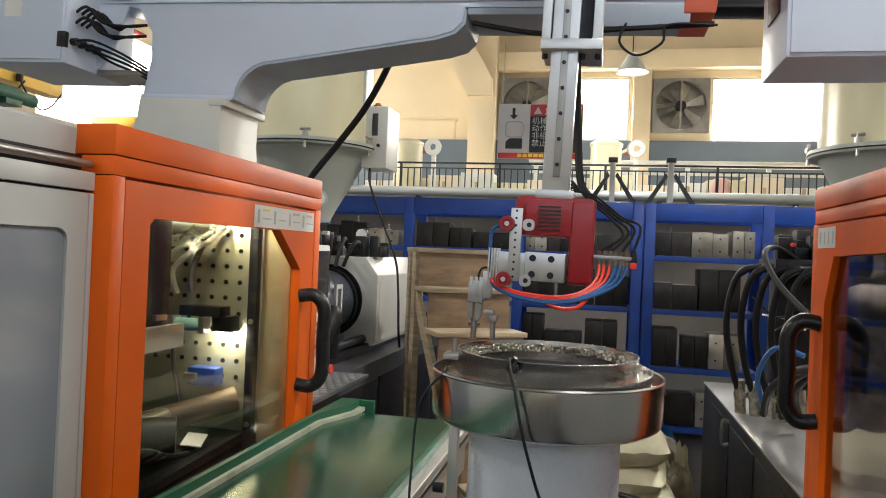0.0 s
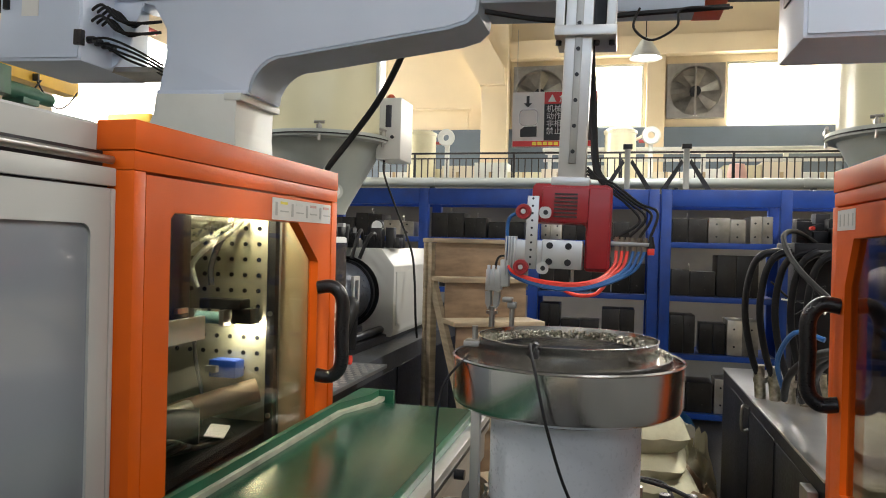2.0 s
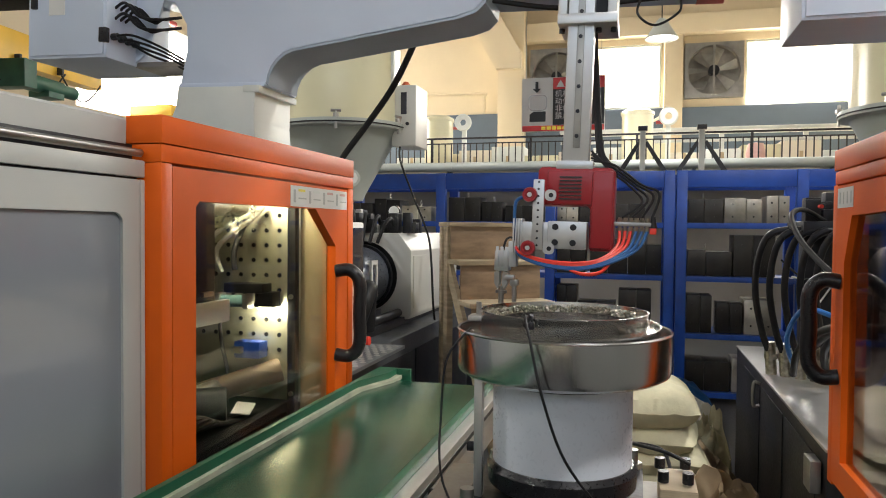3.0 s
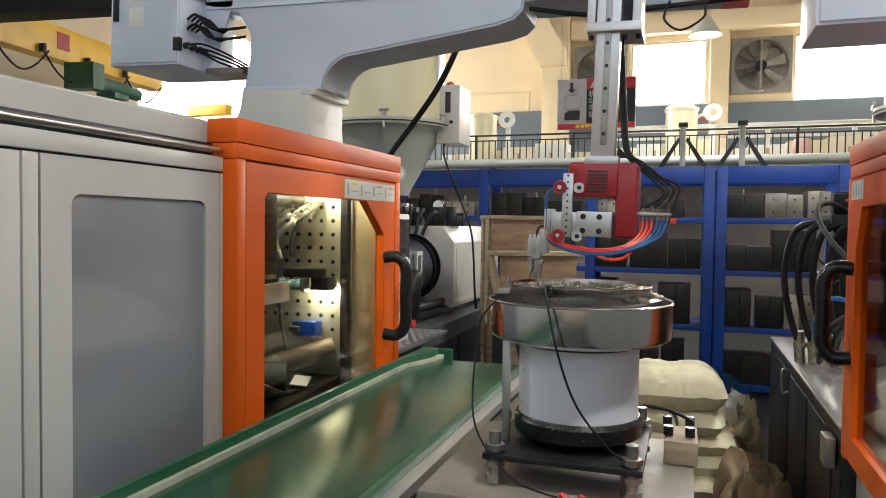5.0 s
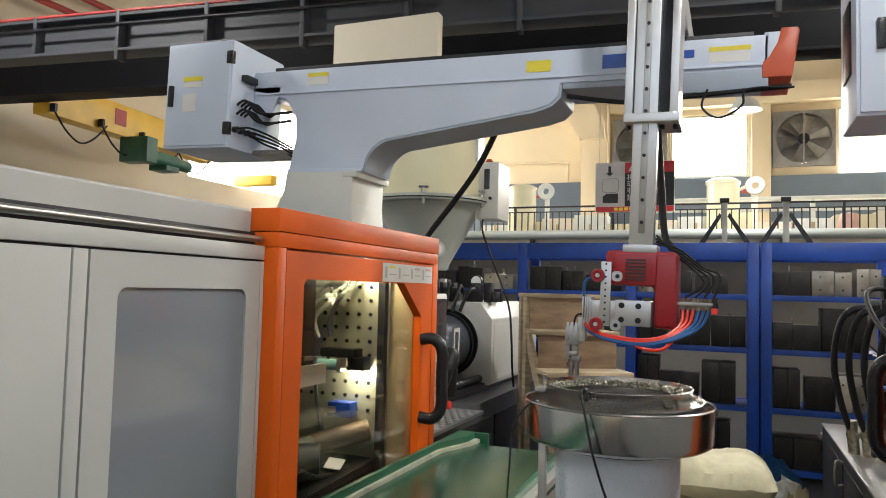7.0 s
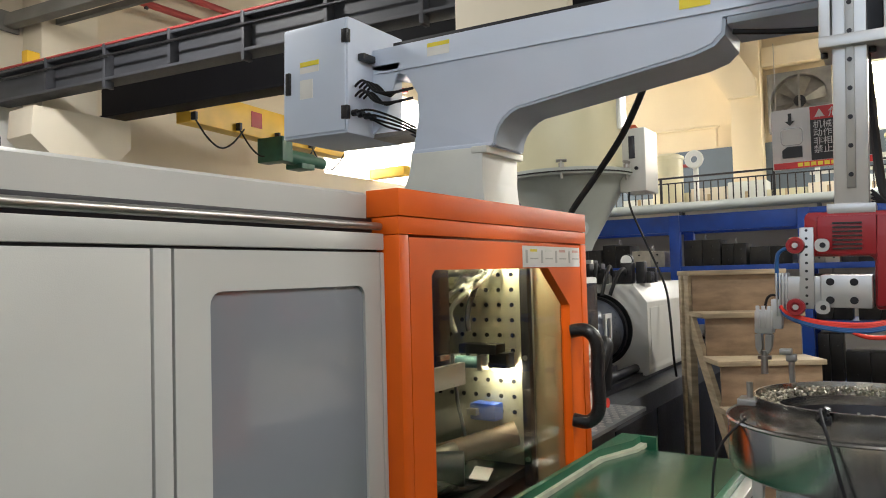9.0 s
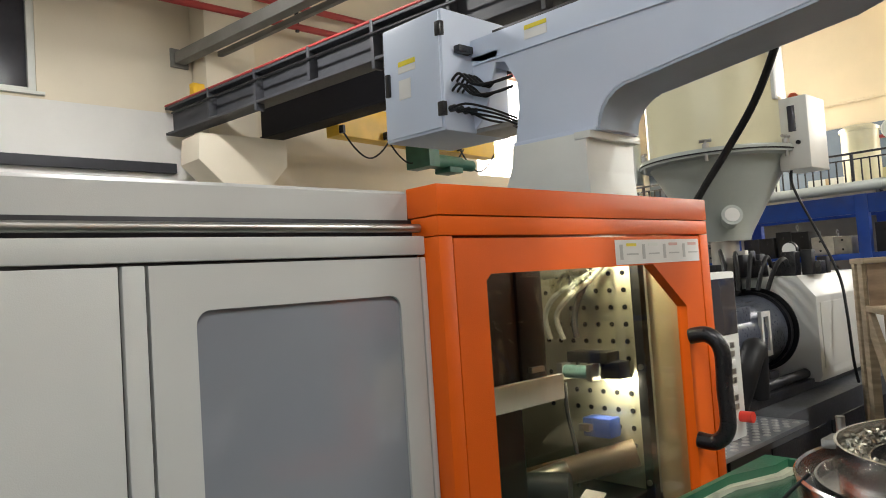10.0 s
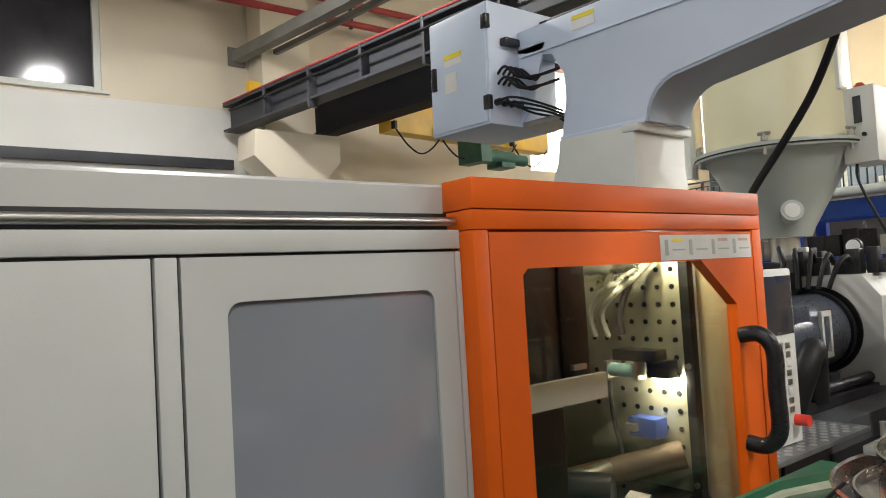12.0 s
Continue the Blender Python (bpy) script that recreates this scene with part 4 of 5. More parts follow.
part("pedestal_flange", box(BM(), -2.02, -1.56, 2.99, 3.32, 2.116, 2.135, 0.004), WHITE, rb)
part("neck_slot", box(BM(), -1.562, -1.556, 3.1, 3.22, 2.14, 2.19, 0), INK, rb)
# control box
kb = part("control_box", box(BM(), -2.73, -2.28, 2.80, 3.28, 2.225, 2.82, 0.012), WHITE, rb, "white robot control box")
part("box_door", box(BM(), -2.715, -2.295, 2.792, 2.802, 2.24, 2.805, 0.006), WHITE, kb)
part("latch", box(BM(), -2.695, -2.665, 2.775, 2.794, 2.46, 2.58, 0.006), BLACKPL, kb)
for z in (2.33, 2.72):
    part("hinge", box(BM(), -2.315, -2.275, 2.785, 2.815, z - 0.035, z + 0.035, 0.005), BLACKPL, kb)
part("caution_sticker", box(BM(), -2.60, -2.47, 2.789, 2.7925, 2.60, 2.625, 0), LABELYEL, kb)
part("code_sticker", box(BM(), -2.60, -2.51, 2.789, 2.7925, 2.43, 2.53, 0), LABELWHITE, kb, "small pale square sticker")
part("sticker_mark", box(BM(), -2.60, -2.47, 2.789, 2.7925, 2.565, 2.595, 0), LABELWHITE, kb)
for k in range(7):
    y = 2.86 + 0.035 * (k % 4)
    z = 2.47 - 0.05 * (k // 4)
    part("cable", tube(BM(), [(-2.285, y, z), (-2.22, y - 0.01, z + 0.02), (-2.16, y + 0.02, z - 0.04), (-2.10, 2.97, z - 0.03), (-2.03, 3.02, z - 0.01)], 0.007, 8), BLACK, rb, "black robot cable")
for k in range(4):
    y = 2.84 + 0.05 * k
    part("cable", tube(BM(), [(-2.285, y, 2.33), (-2.18, y, 2.335 - 0.02 * k), (-2.08, y + 0.05, 2.30 - 0.02 * k), (-2.0, 3.0, 2.25 - 0.015 * k)], 0.006, 8), BLACK, rb)
    part("gland", cyl(BM(), (-2.285, y, 2.33), (-2.25, y, 2.33), 0.017, seg=10), BLACKPL, rb)
part("top_plug", box(BM(), -2.285, -2.24, 2.88, 2.98, 2.61, 2.645, 0.006), BLACKPL, rb)
part("side_plate", prism(BM(), [(-2.275, 2.60), (-2.10, 2.60), (-2.20, 2.30), (-2.275, 2.24)], "y", 3.0, 3.012), WHITE, rb)
part("box_bracket", box(BM(), -2.3, -1.95, 3.02, 3.25, 2.225, 2.25, 0.004), DULLSTEEL, rb)
# stickers
for x0, x1, z0, z1, m in ((-0.70, -0.58, 2.59, 2.645, LABELYEL), (-0.34, -0.20, 2.585, 2.65, BLUEPL), (-1.93, -1.80, 2.645, 2.665, LABELYEL), (-1.93, -1.80, 2.60, 2.643, LABELWHITE), (0.12, 0.29, 2.63, 2.65, LABELYEL), (0.12, 0.29, 2.58, 2.628, LABELWHITE)):
    part("sticker", box(BM(), x0, x1, 2.9975, 2.9995, z0, z1, 0), m, rb)
part("lettering_bar", box(BM(), -0.16, 0.06, 2.9975, 2.9995, 2.61, 2.645, 0), BLUEPL, rb)
# leads under the beam
part("beam_lead", tube(BM(), [(-0.5, 3.02, 2.47), (-0.2, 3.0, 2.42), (0.1, 3.0, 2.44), (0.45, 3.0, 2.46)], 0.011, 8), BLACK, rb)
part("loop_lead", tube(BM(), [(0.12, 2.99, 2.46), (0.1, 2.98, 2.38), (0.17, 2.98, 2.33), (0.26, 2.98, 2.38), (0.28, 2.98, 2.45), (0.46, 2.98, 2.45)], 0.005, 8), BLACK, rb)
# cross arm, carriage and pole
part("cross_arm", box(BM(), -0.13, 0.03, 2.55, 3.5, 2.74, 2.86, 0.006), ALU, rb)
b = box(BM(), -0.155, -0.125, 2.44, 2.66, 2.21, 2.74, 0.004)
box(b, 0.01, 0.04, 2.44, 2.66, 2.21, 2.74, 0.004)
box(b, -0.155, 0.045, 2.43, 2.66, 2.20, 2.235, 0.004)
part("carriage", b, ALU, rb, "aluminium carriage of the vertical arm")
part("carriage_core", box(BM(), -0.122, 0.008, 2.5, 2.65, 2.24, 2.74, 0.004), DARK, rb)
for x in (-0.145, -0.09, -0.02, 0.03):
    part("screw", cyl(BM(), (x, 2.50, 2.185), (x, 2.50, 2.202), 0.01, seg=10), DARK, rb)
pole = BM()
box(pole, -0.122, -0.032, 2.46, 2.53, 1.73, 3.2, 0.006)
pl = part("vertical_arm", pole, ALU, rb, "long aluminium vertical arm")
part("arm_rail", box(BM(), -0.088, -0.064, 2.45, 2.462, 1.78, 3.1, 0.003), DULLSTEEL, pl)
for k in range(11):
    part("rail_bolt", cyl(BM(), (-0.076, 2.446, 1.82 + k * 0.085), (-0.076, 2.452, 1.82 + k * 0.085), 0.007, seg=8), DARK, pl)
part("arm_foot", box(BM(), -0.14, -0.015, 2.44, 2.56, 1.705, 1.735, 0.004), ALU, rb)
# red head
hd = BM()
prism(hd, [(-0.20, 1.58), (-0.20, 1.70), (-0.19, 1.712), (0.045, 1.712), (0.06, 1.70), (0.062, 1.44), (0.05, 1.425), (-0.015, 1.425), (-0.02, 1.44), (-0.02, 1.57), (-0.03, 1.58)], "y", 2.44, 2.62, 0.008)
box(hd, -0.165, -0.015, 2.432, 2.44, 1.585, 1.70, 0.003)
box(hd, -0.015, 0.055, 2.43, 2.445, 1.435, 1.70, 0.006)
head = part("gripper_head", hd, RED, rb, "red moulded head cover")
for k in range(7):
    part("vent_slot", box(BM(), -0.125, -0.05, 2.428, 2.434, 1.60 + k * 0.0125, 1.605 + k * 0.0125, 0), INK, head)
blk = part("mount_block", box(BM(), -0.155, -0.025, 2.40, 2.50, 1.43, 1.525, 0.004), ALU, rb, "aluminium mounting block")
for x in (-0.13, -0.07):
    for z in (1.452, 1.505):
        part("bolt", cyl(BM(), (x, 2.396, z), (x, 2.402, z), 0.011, seg=12), DARK, blk)
b = box(BM(), -0.265, -0.155, 2.41, 2.47, 1.435, 1.52, 0.003)
for k in range(4):
    box(b, -0.275 + 0.009 * k, -0.27 + 0.009 * k, 2.40, 2.46, 1.40, 1.53, 0.001)
part("side_block", b, ALU, rb)
strip = part("perforated_strip", box(BM(), -0.208, -0.170, 2.385, 2.397, 1.425, 1.665, 0.003), ALU, rb)
for k in range(10):
    part("hole", cyl(BM(), (-0.189, 2.382, 1.44 + k * 0.024), (-0.189, 2.386, 1.44 + k * 0.024), 0.004, seg=8), DARK, strip)
for z in (1.43, 1.612):
    part("clip_plate", prism(BM(), rounded(-0.168, -0.130, z - 0.019, z + 0.019, 0.015), "y", 2.386, 2.398), ALU, rb)
    part("clip_bolt", cyl(BM(), (-0.147, 2.382, z), (-0.147, 2.387, z), 0.008, seg=12), DARK, rb)
    part("suction_cup", lathe(BM(), [(0.0, 0.004), (0.012, 0.004), (0.014, 0.0), (0.024, 0.0), (0.026, 0.012), (0.012, 0.03), (0.0, 0.03)], 0, 0, 20), RED, rb, "dark red round cup").matrix_basis = Matrix.Translation((-0.218, 2.37, z)) @ Euler((radians(-90), 0, 0)).to_matrix().to_4x4()
    part("cup_centre", cyl(BM(), (-0.218, 2.368, z), (-0.218, 2.376, z), 0.008, seg=12), ALU, rb)
b = box(BM(), -0.335, -0.285, 2.40, 2.46, 1.345, 1.415, 0.004)
for k in range(3):
    box(b, -0.33 + 0.016 * k, -0.32 + 0.016 * k, 2.392, 2.402, 1.36, 1.43, 0.002)
box(b, -0.29, -0.26, 2.41, 2.45, 1.36, 1.45, 0.003)
part("air_gripper", b, ALU, rb, "small pneumatic gripper")
for s in (-1, 1):
    part("gripper_jaw", prism(BM(), [(-0.312 + s * 0.006, 1.345), (-0.312 + s * 0.024, 1.34), (-0.312 + s * 0.022, 1.30), (-0.312 + s * 0.012, 1.28), (-0.312 + s * 0.004, 1.30)], "y", 2.41, 2.45), DULLSTEEL, rb)
b = cyl(BM(), (-0.312, 2.43, 1.22), (-0.312, 2.43, 1.29), 0.010, seg=12)
cyl(b, (-0.312, 2.43, 1.265), (-0.312, 2.43, 1.275), 0.02, seg=12)
part("gripper_pin", b, DULLSTEEL, rb)
part("gripper_hose", tube(BM(), [(-0.31, 2.43, 1.42), (-0.30, 2.43, 1.455), (-0.275, 2.42, 1.46), (-0.25, 2.43, 1.42)], 0.004, 6), BLACK, rb)
# fittings and air hoses
part("fitting_bar", box(BM(), 0.06, 0.185, 2.46, 2.49, 1.515, 1.53, 0.003), DULLSTEEL, rb)
for k in range(6):
    x = 0.08 + 0.018 * k
    b = cyl(BM(), (x, 2.47, 1.50), (x, 2.47, 1.545), 0.007, seg=8)
    cyl(b, (x, 2.47, 1.53), (x, 2.47, 1.538), 0.0105, seg=8)
    part("push_fitting", b, BRASS, rb)
for k in range(6):
    m = (REDHOSE, REDHOSE, REDHOSE, BLUEHOSE, BLUEHOSE, BLUEHOSE)[k]
    o = 0.012 * k
    part("air_hose", tube(BM(), [(0.08 + 0.018 * k, 2.47, 1.50), (0.075 + 0.013 * k, 2.45, 1.45 - 0.2 * o), (0.03 + o * 0.4, 2.41, 1.405 - o * 0.25), (-0.05, 2.39, 1.385 - o * 0.35), (-0.16, 2.385, 1.39 - o * 0.3), (-0.24, 2.39, 1.41 - o * 0.2), (-0.262, 2.40, 1.43)], 0.0055, 8), m, rb)
part("air_hose", tube(BM(), [(-0.1, 2.39, 1.375), (-0.04, 2.39, 1.35), (0.02, 2.40, 1.355), (0.05, 2.42, 1.385)], 0.0065, 8), REDHOSE, rb)
part("air_hose", tube(BM(), [(-0.218, 2.39, 1.61), (-0.265, 2.40, 1.59), (-0.272, 2.41, 1.52), (-0.27, 2.42, 1.46)], 0.006, 8), BLUEHOSE, rb)
for k in range(4):
    part("cable", tube(BM(), [(-0.03, 2.55, 1.78 - 0.012 * k), (0.05, 2.54, 1.70 + 0.01 * k), (0.10 + 0.015 * k, 2.5, 1.66), (0.15 + 0.018 * k, 2.48, 1.60 + 0.01 * k), (0.085 + 0.033 * k, 2.47, 1.545)], 0.0045, 8), BLACK, rb)
part("plug", box(BM(), 0.178, 0.20, 2.457, 2.483, 1.49, 1.512, 0.004), REDHOSE, rb)
part("plug_sleeve", cyl(BM(), (0.188, 2.47, 1.512), (0.188, 2.47, 1.55), 0.014, 0.007, seg=12), BLACK, rb)
part("back_lead", tube(BM(), [(-0.04, 2.56, 2.2), (-0.02, 2.60, 1.95), (0.0, 2.58, 1.78), (0.04, 2.55, 1.72)], 0.014, 8), BLACK, rb)
part("column_hose", tube(BM(), [(-0.92, 3.31, 2.45), (-0.96, 3.36, 2.37), (-1.07, 3.4, 2.18), (-1.2, 3.41, 2.0), (-1.34, 3.42, 1.82), (-1.44, 3.45, 1.66), (-1.5, 3.5, 1.45)], 0.016, 10), BLACK, rb, "thick black corrugated hose")

rb.matrix_basis = Matrix.Translation((-1.4, 0, 2.13)) @ Euler((0, 0.028, 0)).to_matrix().to_4x4() @ Matrix.Diagonal((1.04, 1, 1.03, 1)) @ Matrix.Translation((1.4, 0, -2.1)) @ rb.matrix_basis

# ---- hanging warning sign ----
sg = thing("warning_sign", "red, white and black danger sign hanging below the robot beam", "sign", at=(-0.18, 3.45, 1.957))
X0, X1, Z0, Z1, Y = -0.388, 0.02, 1.957, 2.225, 3.45
part("board", box(BM(), X0, X1, Y, Y + 0.006, Z0, Z1, 0.002), LABELWHITE, sg)
part("red_header", box(BM(), X0 + 0.155, X1 - 0.004, Y - 0.0025, Y, Z1 - 0.06, Z1 - 0.003, 0), SIGNRED, sg)
part("black_field", box(BM(), X0 + 0.155, X1 - 0.004, Y - 0.0025, Y, Z0 + 0.032, Z1 - 0.06, 0), INK, sg)
part("red_footer", box(BM(), X0 + 0.004, X1 - 0.004, Y - 0.0025, Y, Z0 + 0.003, Z0 + 0.03, 0), SIGNRED, sg)
b = prism(BM(), [(X0 + 0.055, Z1 - 0.055), (X0 + 0.075, Z1 - 0.075), (X0 + 0.095, Z1 - 0.055), (X0 + 0.082, Z1 - 0.055), (X0 + 0.082, Z1 - 0.02), (X0 + 0.068, Z1 - 0.02), (X0 + 0.068, Z1 - 0.055)], "y", Y - 0.004, Y - 0.001)
part("arrow", b, INK, sg)
part("machine_pictogram", prism(BM(), [(X0 + 0.04, Z0 + 0.05), (X0 + 0.12, Z0 + 0.05), (X0 + 0.12, Z0 + 0.10), (X0 + 0.06, Z0 + 0.10), (X0 + 0.04, Z0 + 0.085)], "y", Y - 0.004, Y - 0.001), INK, sg)
b = BM()
framed(b, rounded(X0 + 0.035, X0 + 0.125, Z0 + 0.105, Z1 - 0.085, 0.02), rounded(X0 + 0.039, X0 + 0.121, Z0 + 0.108, Z1 - 0.089, 0.017), "y", Y - 0.003, Y - 0.001)
part("outline_pictogram", b, DULLSTEEL, sg)
part("triangle", prism(BM(), [(X0 + 0.172, Z1 - 0.05), (X0 + 0.212, Z1 - 0.05), (X0 + 0.192, Z1 - 0.014)], "y", Y - 0.005, Y - 0.002), LABELWHITE, sg)


def words(text, size, x, y, z, material, parent, name="lettering", face=0):
    c = bpy.data.curves.new(name, "FONT")
    c.body, c.size, c.extrude, c.align_x = text, size, 0.0004, "LEFT"
    o = new(name, c)
    o.matrix_basis = Matrix.Translation((x, y, z)) @ Euler((radians(90), 0, face)).to_matrix().to_4x4()
    bpy.context.view_layer.update()
    me = bpy.data.meshes.new_from_object(o)
    me.materials.append(material)
    m = o.matrix_basis.copy()
    bpy.data.objects.remove(o)
    q = new(name, me)
    q.parent = parent
    q.matrix_parent_inverse = parent.matrix_basis.inverted()
    q.matrix_basis = m
    return q


words("危 险", 0.045, X0 + 0.225, Y - 0.0032, Z1 - 0.05, LABELWHITE, sg)
for k, line in enumerate(("机械手臂", "动作范围内", "非相关人员", "禁止入内")):
    words(line, 0.037, X0 + 0.165, Y - 0.0032, Z1 - 0.096 - 0.036 * k, LABELWHITE, sg)
for k in range(7):
    part("footer_bar", box(BM(), X0 + 0.10 + 0.026 * k, X0 + 0.12 + 0.026 * k, Y - 0.004, Y - 0.002, Z0 + 0.009, Z0 + 0.025, 0), LABELYEL, sg)
for x in (X0 + 0.02, X1 - 0.02):
    part("wire", cyl(BM(), (x, Y + 0.003, Z1 - 0.01), (x, Y, 2.53), 0.0015, seg=6), DULLSTEEL, sg)

# ---- conveyor ----
cvr = thing("belt_conveyor", "green belt conveyor with a green side guard and pale edge", "conveyor", at=(-0.7, 1.0, 0))
part("belt", prism(BM(), [(-2.2, 0.79), (3.05, 0.79), (3.12, 0.775), (3.12, 0.745), (-2.2, 0.745)], "x", -0.976, -0.475, 0.004), GREEN, cvr, "glossy green PVC belt")
g = BM()
prism(g, [(-1.02, -2.2), (-1.0, -2.2), (-1.0, 2.80), (-0.93, 3.02), (-0.93, 3.14), (-1.02, 3.14)], "z", 0.765, 0.832)
part("side_guard", g, GREENEDGE, cvr, "green painted side guard")
part("belt_edge", prism(BM(), [(-1.0, -2.2), (-0.984, -2.2), (-0.984, 2.76), (-0.90, 3.0), (-0.90, 3.12), (-0.93, 3.12), (-0.93, 3.02), (-1.0, 2.80)], "z", 0.785, 0.803), BELTEDGE, cvr, "pale strip along the belt edge")
part("side_plate", box(BM(), -0.475, -0.45, -2.2, 3.1, 0.69, 0.80, 0.004), GREENEDGE, cvr)
part("aluminium_rail", box(BM(), -0.45, -0.405, -2.2, 3.1, 0.70, 0.775, 0.004), ALU, cvr, "slotted aluminium side rail")
part("rail_slot", box(BM(), -0.4055, -0.403, -2.2, 3.1, 0.73, 0.745, 0), DARK, cvr)
part("lower_frame", box(BM(), -0.98, -0.42, -2.2, 3.08, 0.58, 0.69, 0.006), ALU, cvr)
part("far_guard", box(BM(), -1.02, -0.86, 3.125, 3.15, 0.745, 0.83, 0.004), GREENEDGE, cvr)
for y in (-1.6, 0.4, 2.7):
    for x in (-0.95, -0.47):
        part("leg", box(BM(), x - 0.025, x + 0.025, y - 0.025, y + 0.025, GROUND + 0.038, 0.58, 0.004), ALU, cvr)
for y in (0.6, 1.0, 1.45, 1.9, 2.4):
    part("rail_knob", cyl(BM(), (-0.405, y, 0.715), (-0.37, y, 0.715), 0.018, seg=12), BLACKPL, cvr)

cvr.location.z -= 0.038

# ---- feeder table and bowl feeder ----
tb = thing("feeder_table", "low aluminium-framed table with a pale worn top", "table", at=(-0.02, 1.6, 0))
part("tabletop", box(BM(), -0.36, 0.26, 1.16, 1.80, 0.835, 0.86, 0.004), TABLETOP, tb)
part("apron", box(BM(), -0.35, 0.25, 1.17, 1.79, 0.77, 0.834, 0.004), ALU, tb)
for x in (-0.33, 0.23):
    for y in (1.2, 1.76):
        part("leg", box(BM(), x - 0.02, x + 0.02, y - 0.02, y + 0.02, GROUND + 0.044, 0.77, 0.003), ALU, tb)
for x in (-0.34, 0.27):
    part("corner_knob", cyl(BM(), (x, 1.15, 0.80), (x, 1.17, 0.80), 0.012, seg=10), BLACKPL, tb)

BX, BY = -0.027, 1.45
bf = thing("bowl_feeder", "stainless vibratory bowl feeder on a white drum", "feeder", at=(BX, BY, 0.86))
part("base_plate", box(BM(), BX - 0.19, BX + 0.17, BY - 0.2, BY + 0.2, 0.925, 0.94, 0.003), DARK, bf, "dark steel base plate")
for x in (BX - 0.165, BX + 0.145):
    for y in (BY - 0.175, BY + 0.175):
        b = cyl(BM(), (x, y, 0.862), (x, y, 0.99), 0.014, seg=16)
        for z in (0.87, 0.905, 0.945):
            cyl(b, (x, y, z), (x, y, z + 0.014), 0.024, seg=6)
        part("levelling_foot", b, DULLSTEEL, bf)
part("rubber_base", lathe(BM(), [(0.0, 0.945), (0.125, 0.945), (0.155, 0.965), (0.158, 1.0), (0.15, 1.012), (0, 1.012)], BX, BY), BLACKPL, bf)
part("drum", lathe(BM(), [(0.0, 1.01), (0.146, 1.01), (0.146, 1.19), (0.14, 1.195), (0, 1.195)], BX, BY, 96), BASEWHITE, bf, "white painted drive drum")
# black ring drawn for the dark gap between bowl and drum
part("drum_gap", lathe(BM(), [(0.146, 1.186), (0.151, 1.188), (0.151, 1.196), (0.14, 1.198)], BX, BY, 96), BLACK, bf)
part("outer_bowl", lathe(BM(), [(0.0, 1.197), (0.185, 1.197), (0.208, 1.203), (0.219, 1.21), (0.222, 1.218), (0.222, 1.296), (0.225, 1.299), (0.222, 1.302), (0.2195, 1.299), (0.2185, 1.272), (0.17, 1.270)], BX, BY, 128), STEEL, bf, "brushed stainless outer bowl")
# inside of the bowl: darker steel than outside, floor darkest
part("inner_bowl", lathe(BM(), [(0.174, 1.26), (0.174, 1.336), (0.176, 1.339), (0.1725, 1.339), (0.169, 1.312), (0.142, 1.310), (0.140, 1.318), (0.137, 1.318), (0.136, 1.28)], BX, BY, 128), DARKSTEEL, bf, "darker, mottled stainless inner bowl with tracks")
part("bowl_floor", lathe(BM(), [(0.1365, 1.30), (0.130, 1.276), (0.0, 1.272)], BX, BY, 64), DARK, bf, "dark floor of the inner bowl")
sp = BM()
n_sp = 72
rows_sp = []
for k in range(n_sp + 1):
    a = radians(150 + 290 * k / n_sp)
    z = 1.280 + 0.03 * k / n_sp
    rows_sp.append([sp.verts.new((BX + r * math.cos(a), BY + r * math.sin(a), z + dz)) for r, dz in ((0.173, 0), (0.198, 0), (0.198, 0.009), (0.201, 0.009), (0.201, -0.004), (0.173, -0.004))])
for a, b in zip(rows_sp, rows_sp[1:]):
    for k in range(6):
        sp.faces.new((a[k], a[(k + 1) % 6], b[(k + 1) % 6], b[k]))
part("spiral_track", sp, DARKSTEEL, bf)
part("escapement", box(BM(), BX - 0.215, BX - 0.165, BY + 0.03, BY + 0.075, 1.302, 1.315, 0.003), DULLSTEEL, bf)
part("escapement_clamp", cyl(BM(), (BX - 0.195, BY + 0.055, 1.31), (BX - 0.195, BY + 0.055, 1.345), 0.006), DULLSTEEL, bf)
b = tube(BM(), [(BX - 0.04, BY - 0.18, 1.335), (BX - 0.05, BY - 0.2, 1.345), (BX - 0.035, BY - 0.236, 1.30), (BX - 0.01, BY - 0.25, 1.2), (BX + 0.03, BY - 0.23, 1.08), (BX + 0.1, BY - 0.2, 0.98), (BX + 0.145, BY - 0.17, 0.945)], 0.0027, 8)
part("sensor_cable", b, BLACK, bf, "thin black sensor cable")
part("sensor_cable", tube(BM(), [(BX - 0.17, BY - 0.13, 1.31), (BX - 0.215, BY - 0.14, 1.25), (BX - 0.225, BY - 0.15, 1.15), (BX - 0.21, BY - 0.19, 1.0), (BX - 0.12, BY - 0.22, 0.90), (BX - 0.02, BY - 0.235, 0.872), (BX + 0.06, BY - 0.22, 0.868)], 0.0024, 8), BLACK, bf)
b = cyl(BM(), (BX - 0.055, BY - 0.178, 1.325), (BX - 0.04, BY - 0.188, 1.348), 0.005, seg=8)
box(b, BX - 0.054, BX - 0.036, BY - 0.184, BY - 0.173, 1.318, 1.334, 0.003)
part("sensor", b, BLACKPL, bf)
part("switch_post", cyl(BM(), (BX - 0.135, BY + 0.175, 1.3), (BX - 0.135, BY + 0.175, 1.39), 0.006, seg=10), DULLSTEEL, bf)
b = box(BM(), BX - 0.145, BX - 0.125, BY + 0.165, BY + 0.185, 1.375, 1.39, 0.003)
box(b, BX - 0.155, BX - 0.132, BY + 0.155, BY + 0.178, 1.39, 1.402, 0.003)
